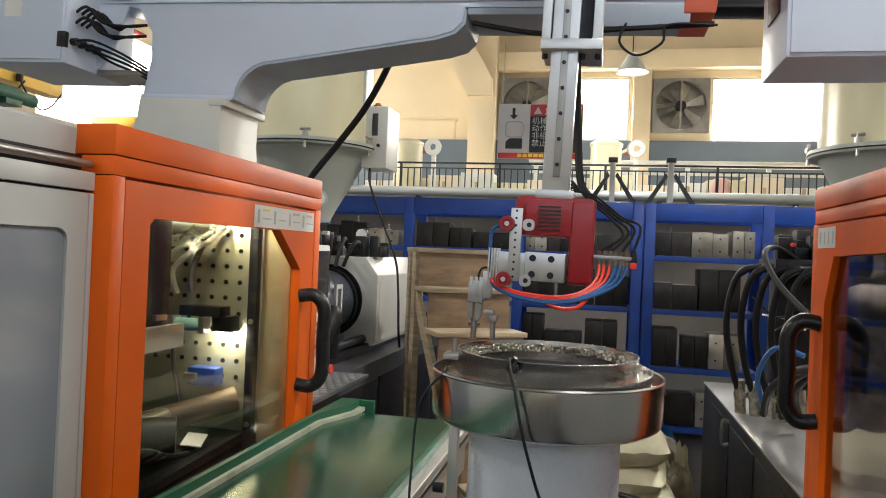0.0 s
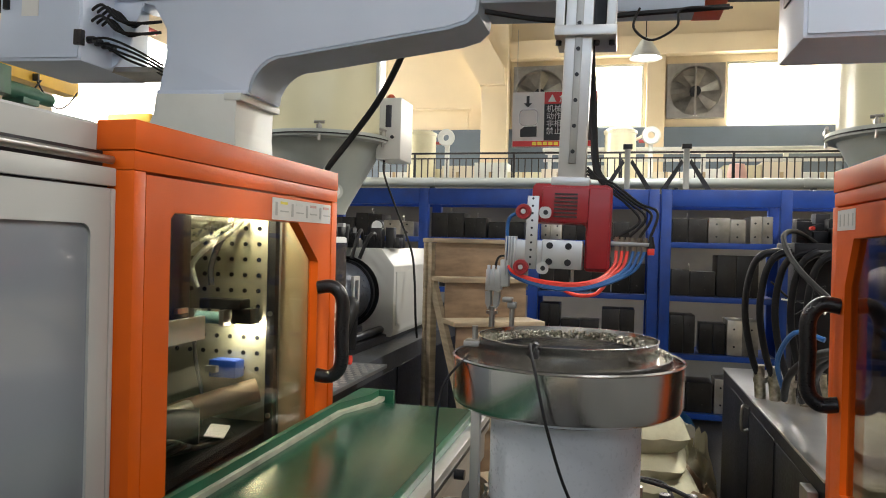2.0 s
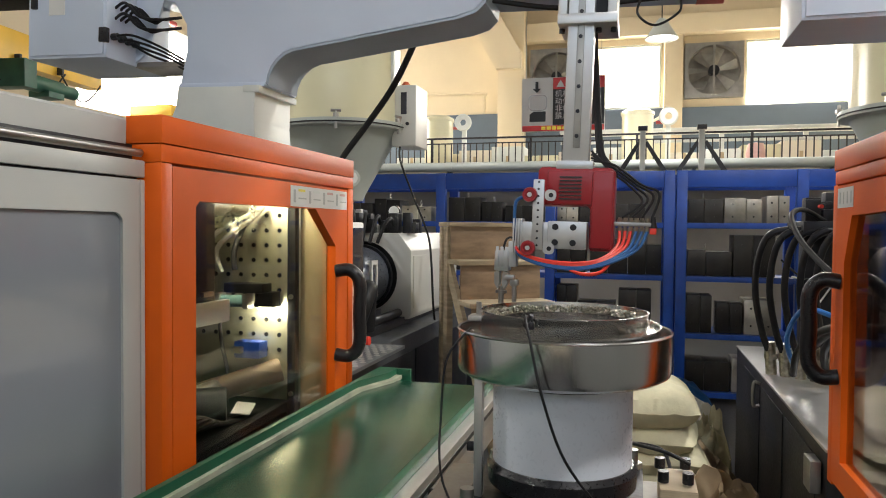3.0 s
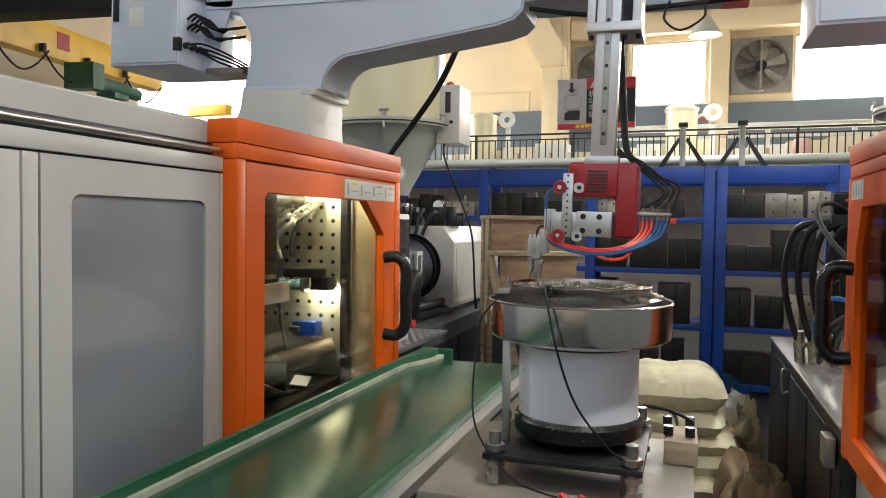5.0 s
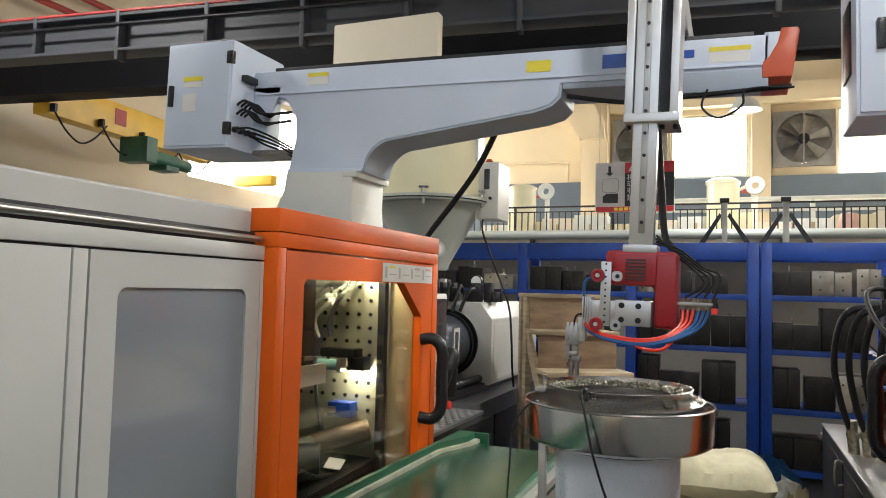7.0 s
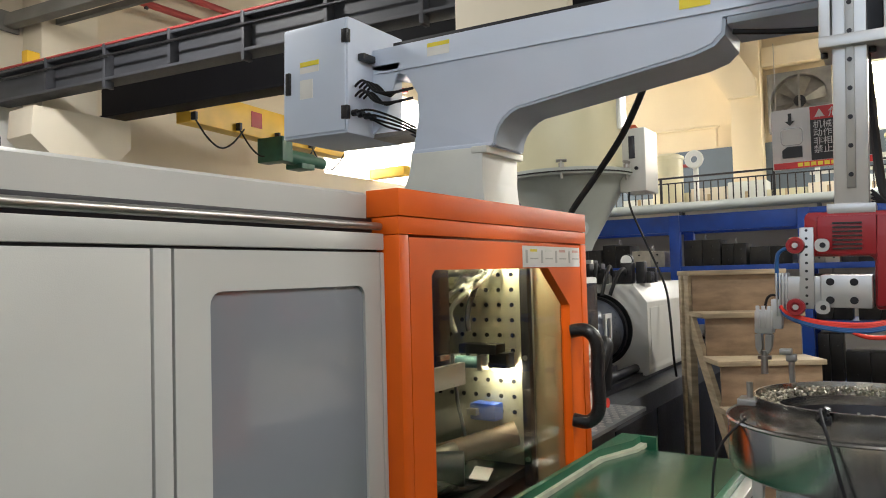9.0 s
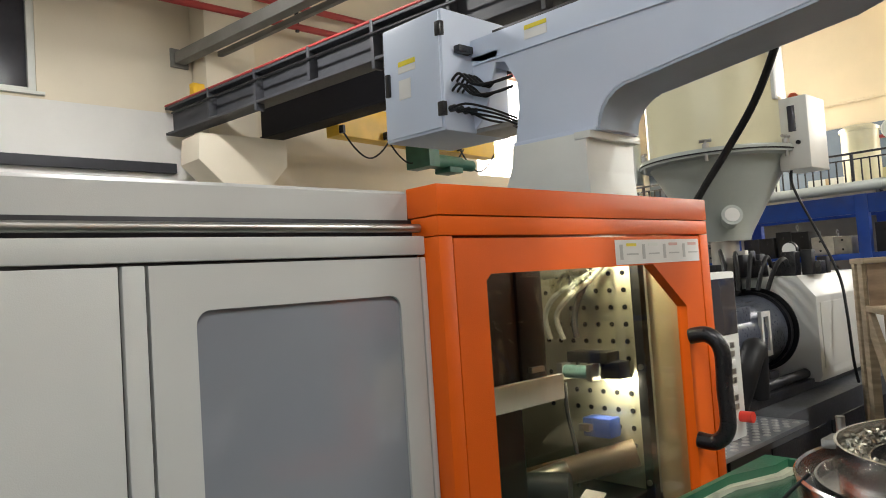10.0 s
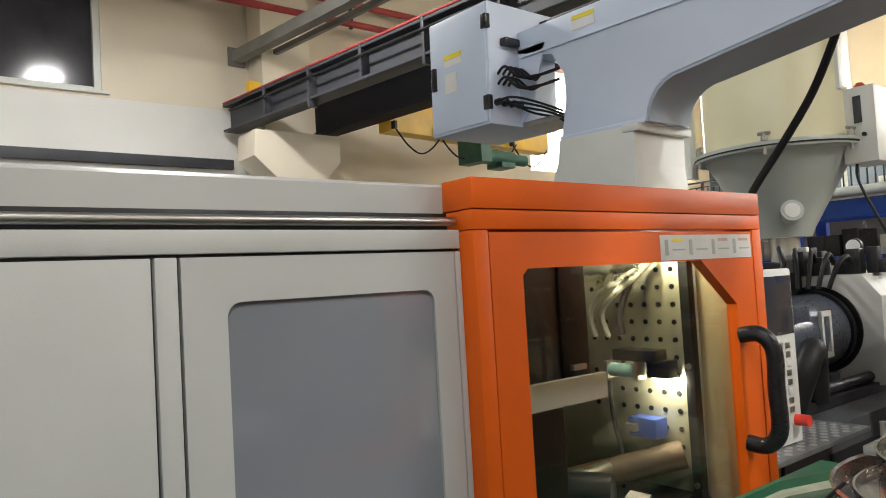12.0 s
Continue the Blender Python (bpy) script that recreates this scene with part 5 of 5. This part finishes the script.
part("switch", b, DULLSTEEL, bf)
part("side_conduit", box(BM(), BX - 0.172, BX - 0.154, BY - 0.09, BY - 0.07, 0.94, 1.195, 0.002), ALU, bf)
# small parts lying in the bowl
nut = BM()
for k in range(1100):
    a = random.random() * 2 * math.pi
    if k < 560:
        a = random.uniform(0.7, 4.4) if k < 420 else a
        r, z = random.uniform(0.145, 0.166), 1.315 + random.random() * 0.016
    elif k < 600:
        a = random.uniform(-0.7, 0.9)
        r, z = random.uniform(0.190, 0.195), 1.30 + 0.004 * random.random()
    else:
        r, z = 0.125 * math.sqrt(random.random()), 1.278 + random.random() * 0.006
        if k > 740 and r < 0.112:
            continue
    c = Vector((BX + r * math.cos(a), BY + r * math.sin(a), z))
    d = Vector((random.uniform(-1, 1), random.uniform(-1, 1), random.uniform(-1, 1))).normalized() * 0.0028
    cyl(nut, c - d, c + d, 0.003, 0.0022, seg=6)
tagged(part("bowl_filling", nut, BRASS, bf, "loose layer of small shiny metal pieces"), kind="stuff")

cbx = thing("feeder_controller", "pale control box with black knobs on the table", "control box", at=(0.19, 1.62, 0.86))
part("case", box(BM(), 0.185, 0.27, 1.56, 1.72, 0.862, 0.925, 0.005), WOOD, cbx)
for x, y in ((0.195, 1.6), (0.25, 1.6), (0.19, 1.7), (0.25, 1.71)):
    part("knob", cyl(BM(), (x, y, 0.93), (x, y, 0.955), 0.013, seg=12), BLACKPL, cbx)
part("lead", tube(BM(), [(0.22, 1.75, 0.9), (0.2, 1.85, 0.93), (0.12, 1.82, 0.95), (0.2, 1.7, 0.97), (0.26, 1.68, 0.95)], 0.005, 8), BLACK, cbx)
oc = BM()
tube(oc, [(-0.03 + 0.006 * k + 0.11 * k / 40, 1.19 + 0.012 * math.cos(k * 1.3), 0.873 + 0.012 * math.sin(k * 1.3)) for k in range(24)], 0.005, 6, 4)
coil = solid("coiled_air_hose", oc, REDHOSE, "orange coiled air hose lying on the table", "hose")

for o in (tb, bf, cbx, coil):
    o.location += Vector((0.055, 0, -0.044))
bf.scale = (1.035, 1.035, 1.0)

# ---- wooden steps ----
ws = thing("wooden_steps", "home-made raw pine steps with stained plywood risers", "steps", at=(-0.79, 4.75, 0))
W, RISE, RUN, TOP = 0.56, 0.255, 0.235, 1.515
stm = Matrix.Translation((-0.81, 4.75, 0)) @ Euler((0, 0, radians(31))).to_matrix().to_4x4()


def step_part(name, bm, m, label=""):
    bmesh.ops.transform(bm, matrix=stm, verts=bm.verts)
    return part(name, bm, m, ws, label)


for k in range(7):
    z, y = TOP - RISE * k, -RUN * k
    step_part("tread", box(BM(), -W / 2 - 0.02, W / 2 + 0.02, y - 0.02, y + 0.25, z - 0.03, z, 0.004), WOOD)
    step_part("riser", box(BM(), -W / 2, W / 2, y, y + 0.018, max(GROUND, z - RISE), z - 0.031, 0.002), WOODRISER)
for s in (-1, 1):
    x = s * (W / 2 - 0.015)
    step_part("post", box(BM(), x - 0.03, x + 0.03, 0.18, 0.24, GROUND, TOP - 0.031, 0.004), WOOD)
    step_part("front_post", box(BM(), x - 0.032, x + 0.012, 0.03, 0.12, GROUND, TOP - 0.031, 0.004), WOOD)
    step_part("stringer", prism(BM(), [(0.13, TOP - 0.031), (0.025, TOP - 0.031), (0.025, TOP - RISE - 0.02), (-RUN * 6.4, GROUND), (-RUN * 6.4 + 0.14, GROUND), (0.13, TOP - RISE - 0.06)], "x", x - 0.02, x + 0.008), WOOD)

# ---- storage racks with moulds ----
RY = 8.0


def rack(xs, label):
    r = thing("mould_rack", label, "rack", "mould racks", at=(xs[0], RY, 0))
    for x in xs:
        for y in (RY, RY + 0.62):
            part("post", box(BM(), x - 0.055, x + 0.055, y, y + 0.09, GROUND, 2.12, 0.004), BLUE, r)
    for a, b in zip(xs, xs[1:]):
        for y in (RY + 0.012, RY + 0.63):
            part("top_beam", box(BM(), a + 0.056, b - 0.056, y, y + 0.05, 1.935, 2.118, 0.004), BLUE, r)
        for z in (-0.27, 0.36, 0.98, 1.555):
            part("shelf_beam", box(BM(), a + 0.056, b - 0.056, RY + 0.01, RY + 0.06, z - 0.06, z, 0.003), BLUE, r)
            part("shelf_beam", box(BM(), a + 0.056, b - 0.056, RY + 0.63, RY + 0.68, z - 0.06, z, 0.003), BLUE, r)
            part("shelf", box(BM(), a + 0.05, b - 0.05, RY + 0.062, RY + 0.628, z - 0.02, z - 0.005, 0.002), BLUE, r)
    return r


def mould(x, y, z, w, h, d, bright, eye):
    m = thing("mould", "oily steel injection mould standing on a rack shelf" if not bright else "bright machined steel injection mould on a rack shelf", "mould", "moulds on the racks", at=(x, y, z))
    mt = MOULDPALE if bright else MOULD
    k = w * random.uniform(0.42, 0.58)
    part("half", box(BM(), x, x + k - 0.002, y, y + d, z, z + h, 0.005), mt, m)
    part("half", box(BM(), x + k + 0.002, x + w, y, y + d, z, z + h * random.choice((1, 1, 0.94)), 0.005), mt, m)
    for sx in (0.22, 0.78):
        for sz in (0.25, 0.75):
            part("bolt", cyl(BM(), (x + w * sx, y - 0.004, z + h * sz), (x + w * sx, y + 0.006, z + h * sz), 0.011, seg=10), DARK if bright else MOULD, m)
    if eye:
        part("lifting_eye", tube(BM(), [(x + k, y + d / 2 + 0.03 * math.cos(a), z + h + 0.03 + 0.03 * math.sin(a)) for a in [i * math.pi / 4 for i in range(9)]], 0.007, 6, 2), DULLSTEEL, m)


XA, XB = [-4.64, -3.355, -2.065, -0.775, 0.51], [0.64, 1.83, 3.03]
rack(XA, "long blue steel rack full of moulds")
rack(XB, "blue steel rack full of moulds beside the machine bed")
rng = random.Random(7)
random.seed(11)
for xs in (XA, XB):
    for a, b in zip(xs, xs[1:]):
        for z in (0.36, 0.98, 1.555, -0.27):
            x = a + 0.07
            while x < b - 0.3:
                w = rng.uniform(0.22, 0.46)
                h = rng.uniform(0.18, 0.29) if z > 1.5 else rng.uniform(0.26, 0.48)
                if x + w > b - 0.06:
                    break
                mould(x, RY + rng.uniform(0.07, 0.16), z, w, h, rng.uniform(0.25, 0.4), z > 1.5 and rng.random() < 0.55 or rng.random() < 0.12, rng.random() < 0.4)
                x += w + rng.choice((0.012, 0.02, 0.03, 0.05, 0.11))
for x in (0.22, 0.833):
    t = thing("rack_trestle", "grey post with two dark braces standing on the rack", "trestle", "trestles on the rack", at=(x, RY, 2.12))
    part("post", box(BM(), x - 0.03, x + 0.03, RY + 0.02, RY + 0.07, 2.121, 2.58, 0.004), GREY, t)
    part("head", box(BM(), x - 0.05, x + 0.05, RY, RY + 0.09, 2.56, 2.61, 0.006), DARK, t)
    for s in (-1, 1):
        part("brace", prism(BM(), [(x + s * 0.20, 2.121), (x + s * 0.26, 2.121), (x + s * 0.05, 2.45), (x + s * 0.03, 2.41)], "y", RY + 0.03, RY + 0.06), DARK, t)


# ---- sacks and packaging on the floor ----
def sack(x, y, z, w, d, h, turn, seed):
    b = BM()
    nx, ny = 26, 22
    for side in (1, -1):
        grid = []
        for i in range(nx + 1):
            row = []
            for j in range(ny + 1):
                u, v = 2 * i / nx - 1, 2 * j / ny - 1
                edge = max(0, (1 - abs(u) ** 3) * (1 - abs(v) ** 3.5))
                puff = edge ** 0.45
                n1 = noise.noise(Vector((u * 1.6 + seed, v * 1.6, side)))
                n2 = 1 - abs(noise.noise(Vector((u * 3.2 + seed, v * 3.2 + 5, side)))) * 2
                n3 = noise.noise(Vector((u * 8 + seed, v * 8, side)))
                rim = (1 - edge) * 0.010 * noise.noise(Vector((u * 4 + seed, v * 4, 9)))
                up = h / 2 * puff * (1 + (0.22 * n1 + 0.10 * n2 + 0.05 * n3) * (1 if side > 0 else 0.25))
                row.append(b.verts.new((u * w / 2 * (1 - 0.06 * v * v), v * d / 2 * (1 - 0.08 * u * u), side * up + rim)))
            grid.append(row)
        for i in range(nx):
            for j in range(ny):
                b.faces.new((grid[i][j], grid[i + 1][j], grid[i + 1][j + 1], grid[i][j + 1]))
    bmesh.ops.remove_doubles(b, verts=b.verts, dist=0.0005)
    bmesh.ops.transform(b, matrix=Matrix.Translation((x, y, z + h / 2)) @ Euler((0, 0, radians(turn))).to_matrix().to_4x4(), verts=b.verts)
    return b


SACK_H = (0.17, 0.18, 0.18, 0.19, 0.20, 0.25)
for k, (x, y, z, tw) in enumerate(((0.30, 4.30, -0.285, 3), (0.26, 4.26, -0.165, -6), (0.29, 4.29, -0.04, 4), (0.27, 4.27, 0.08, 8), (0.24, 4.25, 0.20, -4), (0.22, 4.22, 0.345, 6))):
    h = SACK_H[k]
    s = thing("resin_sack", "full kraft paper resin sack lying on a pile", "sack", "pile of sacks", at=(x, y, z))
    part("bag", sack(x, y, z, 0.60, 0.66, h, tw, k * 3.7 + 3), SACK, s)
    part("printed_patch", box(BM(), x + 0.06, x + 0.15, y - 0.12, y - 0.05, z + h - 0.006, z + h - 0.004, 0), LABELWHITE, s)
pal = thing("pallet", "low wooden pallet under the sacks", "pallet", at=(0.3, 4.3, GROUND))
for k in range(5):
    part("board", box(BM(), -0.05, 0.65, 3.85 + k * 0.2, 3.97 + k * 0.2, GROUND + 0.09, GROUND + 0.118, 0.003), WOOD, pal)
for x in (-0.02, 0.28, 0.58):
    part("bearer", box(BM(), x, x + 0.06, 3.86, 4.75, GROUND, GROUND + 0.089, 0.003), WOOD, pal)


def crumple(name, x, y, w, d, h, seed, m, label):
    b = BM()
    n = 30
    grid = []
    for i in range(n + 1):
        row = []
        for j in range(n + 1):
            u, v = i / n - 0.5, j / n - 0.5
            p = Vector((u * 4 + seed, v * 4, seed))
            z = 0.55 + 0.55 * noise.noise(p * 0.6) + 0.5 * (0.5 - abs(noise.noise(p * 1.1))) + 0.2 * (0.4 - abs(noise.noise(p * 2.0)))
            z = max(0.012, z * max(0, 1 - 3.6 * (u * u + v * v)) ** 0.7)
            row.append(b.verts.new((x + u * w * (1 + 0.35 * noise.noise(p * 0.7)) + 0.05 * noise.noise(p * 1.9), y + v * d * (1 + 0.35 * noise.noise(p * 0.8)) + 0.05 * noise.noise(p * 2.1), GROUND + h * z)))
        grid.append(row)
    for i in range(n):
        for j in range(n):
            b.faces.new((grid[i][j], grid[i + 1][j], grid[i + 1][j + 1], grid[i][j + 1]))
    bmesh.ops.solidify(b, geom=b.faces[:], thickness=0.003)
    ob = new(name, mesh_of(name, b, m, 50))
    return tagged(ob, label, "paper bag", "empty bags on the floor")


crumple("empty_sack", 0.66, 5.00, 0.58, 0.79, 0.52, 2.3, BROWNPAPER, "crumpled empty brown paper sack on the floor")
crumple("empty_sack", 0.76, 5.82, 0.33, 0.57, 0.57, 5.1, SACK, "crumpled empty pale sack beside the machine bed")
crumple("empty_sack", 0.48, 4.45, 0.64, 0.70, 0.57, 8.7, SACK, "crumpled empty pale sack on the floor")
crumple("empty_sack", 0.68, 3.85, 0.53, 0.70, 0.57, 4.4, BROWNPAPER, "torn brown paper sack beside the machine bed")
crumple("empty_sack", 0.56, 2.97, 0.64, 0.76, 0.48, 11.9, SACK, "flattened pale sack on the floor")
crumple("empty_sack", 0.68, 6.90, 0.51, 0.89, 0.32, 14.2, LABELWHITE, "flattened white plastic sack on the floor")
crumple("empty_sack", 0.58, 7.98, 0.64, 0.89, 0.34, 17.6, BLUEHOSE, "dusty blue plastic sheet on the floor")

# ---- second machine across the aisle ----
m2 = thing("injection_moulding_machine", "orange-doored injection moulding machine with hoses on its bed", "machine", at=(1.6, 1.5, 0))
XF = 0.80
part("base", box(BM(), XF + 0.06, 2.4, -2.5, 2.73, GROUND, 0.55, 0.01), GREY, m2)
part("hood", box(BM(), XF + 0.07, 2.4, -2.5, 1.3, 1.66, 1.78, 0.01), GREY, m2)
part("panel_frame", box(BM(), XF + 0.05, XF + 0.1, -2.5, 1.31, 0.5, 1.66, 0.003), GREY, m2)
for y0, y1 in ((0.62, 1.30), (-0.9, 0.56), (-2.45, -0.95)):
    part("guard_panel", box(BM(), XF + 0.04, XF + 0.058, y0, y1, 0.54, 1.60, 0.004), GREY, m2)
part("gate_header", box(BM(), XF, XF + 0.11, 1.33, 2.73, 1.705, 1.785, 0.004), ORANGE, m2, "orange painted gate header")
part("gate_rail", box(BM(), XF + 0.005, XF + 0.11, 1.33, 2.73, 1.652, 1.702, 0.003), ORANGE, m2)
for y0, y1 in ((1.33, 1.378), (2.67, 2.73)):
    part("gate_jamb", box(BM(), XF, XF + 0.11, y0, y1, 0.5, 1.650, 0.003), ORANGE, m2)
win2 = [(1.49, 0.62), (2.55, 0.62), (2.555, 1.36), (2.47, 1.53), (1.5, 1.548), (1.49, 1.53)]
d2 = part("safety_door", framed(BM(), [(1.381, 0.52), (2.665, 0.52), (2.665, 1.644), (1.381, 1.644)], win2, "x", XF - 0.002, XF + 0.04), ORANGE, m2, "orange safety door with a smoked window")
p2 = part("pane", box(BM(), XF + 0.02, XF + 0.024, 1.47, 2.57, 0.6, 1.56, 0), TINT, d2, "smoked plastic sheet")
p2.visible_shadow = False
bar_handle(XF, 2.60, 0.93, 1.285, -0.10, d2)
lb = part("warning_label", box(BM(), XF - 0.0035, XF - 0.0022, 2.455, 2.655, 1.56, 1.634, 0), LABELWHITE, d2, "white strip of safety pictograms")
for k in range(4):
    part("pictogram", box(BM(), XF - 0.0042, XF - 0.0036, 2.475 + k * 0.047, 2.487 + k * 0.047, 1.575, 1.618, 0), GREY, lb)
part("rear_guard", box(BM(), 2.3, 2.34, 1.3, 2.75, 0.55, 1.78, 0), DARK, m2)
part("inner_guard", box(BM(), 1.15, 1.2, 1.33, 2.72, 0.55, 1.78, 0.003), DARK, m2)
part("platen", box(BM(), 1.21, 2.2, 2.45, 2.73, 0.6, 1.7, 0.01), DULLSTEEL, m2)
part("bed", box(BM(), XF + 0.0, 2.2, 2.735, 5.36, GROUND, 0.60, 0.008), DARK, m2, "dark machine bed")
part("bed_top", box(BM(), XF - 0.005, 2.2, 2.735, 5.37, 0.602, 0.615, 0.003), ALU, m2, "bright worn metal bed top")
for k in range(3):
    part("bed_door", box(BM(), XF - 0.006, XF - 0.001, 2.9 + k * 0.7, 3.55 + k * 0.7, -0.3, 0.54, 0.003), DARK, m2)
part("bed_handle", tube(BM(), [(XF - 0.004, 4.3, 0.55), (XF - 0.04, 4.3, 0.55), (XF - 0.04, 4.3, 0.42), (XF - 0.004, 4.3, 0.42)], 0.01, 8), DULLSTEEL, m2)
part("junction_box", box(BM(), XF - 0.05, XF - 0.008, 2.78, 2.9, 0.42, 0.55, 0.004), DULLSTEEL, m2)
part("rear_platen", box(BM(), 1.03, 1.24, 4.35, 4.5, 0.615, 1.52, 0.01), DARK, m2, "dark steel block behind the hoses")
part("barrel_motor", cyl(BM(), (1.75, 3.2, 1.2), (1.75, 5.0, 1.2), 0.2, seg=32), DARK, m2)
part("valve_plate", box(BM(), 1.02, 1.5, 4.15, 4.6, 1.52, 1.60, 0.008), DARK, m2)
for k in range(10):
    x, y, z = 1.02 + random.random() * 0.35, 4.15 + random.random() * 0.35, 1.6
    part("valve", box(BM(), x, x + 0.08, y, y + 0.1, z, z + random.uniform(0.06, 0.18), 0.006), DARK, m2, "dark hydraulic valve")
part("valve_cap", cyl(BM(), (1.10, 4.10, 1.68), (1.10, 4.15, 1.68), 0.011, seg=12), REDHOSE, m2)
for k in range(5):
    o, w = 0.07 * k, 0.05 * k
    part("hydraulic_hose", tube(BM(), [(0.91 + o, 4.40 - w, 0.79), (0.85 + o, 4.36 - w, 0.95), (0.80 + o, 4.30 - w, 1.2), (0.82 + o, 4.28 - w, 1.42), (0.88 + o, 4.27 - w, 1.53), (1.0 + o * 0.8, 4.27 - w, 1.545), (1.15 + o * 0.6, 4.27 - w, 1.545)], 0.019, 12), BLACK, m2, "thick black hydraulic hose")
    f = cyl(BM(), (0.915 + o, 4.405 - w, 0.685), (0.90 + o, 4.395 - w, 0.88), 0.032, seg=12)
    cyl(f, (0.915 + o, 4.405 - w, 0.78), (0.912 + o, 4.403 - w, 0.81), 0.042, seg=6)
    part("hose_fitting", f, BRASS, m2)
    part("elbow_fitting", tube(BM(), [(0.86 + o, 4.274 - w, 1.51), (0.90 + o, 4.27 - w, 1.538), (0.97 + o * 0.8, 4.27 - w, 1.55)], 0.022, 10), DARK, m2)
for k in range(3):
    part("hydraulic_hose", tube(BM(), [(0.96 + 0.08 * k, 4.02 - 0.04 * k, 0.76), (0.95 + 0.06 * k, 3.85, 0.92), (1.0 + 0.04 * k, 3.5, 1.08), (1.1, 3.1, 1.14), (1.25, 2.82, 1.16)], 0.019, 12), BLACK, m2)
for k in range(1):
    part("hydraulic_hose", tube(BM(), [(1.14, 4.2, 1.60 + 0.02 * k), (1.0, 4.05, 1.66 + 0.02 * k), (0.90 + 0.03 * k, 3.85, 1.62), (0.91 + 0.04 * k, 3.6, 1.48), (1.0, 3.25, 1.32), (1.12, 2.85, 1.2)], 0.014, 10), BLACK, m2)
part("blue_hose", tube(BM(), [(1.0, 4.2, 0.76), (0.94, 4.1, 0.95), (1.0, 4.0, 1.12), (1.12, 3.9, 1.1)], 0.014, 8), BLUEHOSE, m2)
for k in range(4):
    part("thin_lead", tube(BM(), [(0.9 + 0.06 * k, 4.3, 1.3 - 0.1 * k), (1.0 + 0.05 * k, 4.1, 1.2), (1.1, 3.95, 1.3 - 0.05 * k)], 0.006, 6), LABELWHITE if k % 2 else BLACK, m2)
for o in m2.children:
    if "hose" in o.name or "fitting" in o.name or o.name.startswith("valve"):
        o.location += Vector((-0.06, -0.12, -0.07))
m2.location += Vector((0.115, 0.22, 0))

r2 = thing("take_out_robot", "white robot control box of the second machine", "robot", at=(0.9, 2.9, 1.78))
bx = part("control_box", box(BM(), 0.66, 1.12, 2.70, 3.10, 2.225, 2.86, 0.014), WHITE, r2)
part("box_door", box(BM(), 0.675, 1.105, 2.692, 2.702, 2.24, 2.845, 0.006), WHITE, bx)
part("latch", box(BM(), 0.73, 0.76, 2.675, 2.694, 2.48, 2.60, 0.006), BLACKPL, bx)
part("sticker", box(BM(), 0.80, 0.98, 2.689, 2.6925, 2.62, 2.66, 0), BLUEPL, bx)
part("vent_grille", box(BM(), 0.652, 0.662, 2.80, 2.98, 2.42, 2.72, 0.003), DARK, bx)
part("beam", box(BM(), 1.12, 3.2, 2.95, 3.25, 2.5, 2.69, 0.008), WHITE, r2)
part("pedestal", box(BM(), 1.3, 1.75, 2.75, 3.2, 1.70, 2.5, 0.01), PALE, r2)

r2.location.x += 0.075

# ---- on the mezzanine ----
tk = thing("material_tank", "cream cylindrical tank on the mezzanine", "tank", "tanks on the mezzanine", at=(-3.49, 13.0, 2.51))
part("drum", lathe(BM(), [(0.0, 2.51), (0.27, 2.51), (0.27, 3.49), (0.29, 3.49), (0.29, 3.54), (0.2, 3.59), (0, 3.6)], -3.49, 13.0, 40), CREAM, tk)
part("reel", lathe(BM(), [(0.06, 0), (0.14, 0), (0.16, 0.02), (0.16, 0.05), (0.14, 0.07), (0.06, 0.07)], 0, 0, 28, True), PALE, tk, "round pale blower wheel").matrix_basis = Matrix.Translation((-2.975, 12.85, 3.435)) @ Euler((radians(90), 0, 0)).to_matrix().to_4x4()
part("stand", box(BM(), -3.015, -2.935, 12.88, 12.96, 2.51, 3.37, 0.01), PALE, tk)
part("stand_plate", box(BM(), -3.18, -3.0, 12.86, 12.94, 3.32, 3.37, 0.005), ROSE, tk)
copy_thing(tk, pose(0.15, 13.0, 2.51))
copy_thing(tk, pose(-5.4, 13.2, 2.51))
for k in range(16):
    x = -4.4 + k * 0.63
    c = thing("carton", "pale carton standing behind the railing", "carton", "cartons on the mezzanine", at=(x, 13.4, 2.51))
    part("body", box(BM(), x, x + 0.62, 13.2, 13.7, 2.512, 2.84 + 0.06 * (k * 5 % 4), 0.008), (PALE, CREAM, WALLWHITE)[k % 3], c)
    part("tape", box(BM(), x + 0.28, x + 0.34, 13.195, 13.2, 2.52, 2.84, 0), BROWNPAPER, c)
bn = thing("white_bench", "long white bench standing along the mezzanine", "bench", at=(1.4, 14.0, 2.51))
part("benchtop", box(BM(), -1.3, 4.4, 13.8, 14.4, 3.31, 3.37, 0.01), PALE, bn)
for x in (-1.2, 0.2, 1.6, 3.0, 4.25):
    part("leg", box(BM(), x, x + 0.08, 13.84, 13.92, 2.512, 3.308, 0.006), PALE, bn)
for z in (2.86, 3.1):
    part("shelf_rail", box(BM(), -1.28, 4.38, 13.83, 13.86, z, z + 0.05, 0.005), GUNWHITE, bn)
rs = BM()
lathe(rs, [(0.0, 2.512), (0.15, 2.512), (0.16, 2.76), (0.12, 2.92), (0.0, 2.94)], 2.05, 12.7, 20)
solid("red_bucket", rs, ROSEPALE, "red bucket behind the railing", "bucket")
solid("wall_lamp_bracket", tube(BM(), [(0.75, 15.8, 4.0), (0.55, 15.5, 3.8), (0.3, 15.2, 3.65)], 0.03), WALL, "cream jib arm on the wall", "bracket")
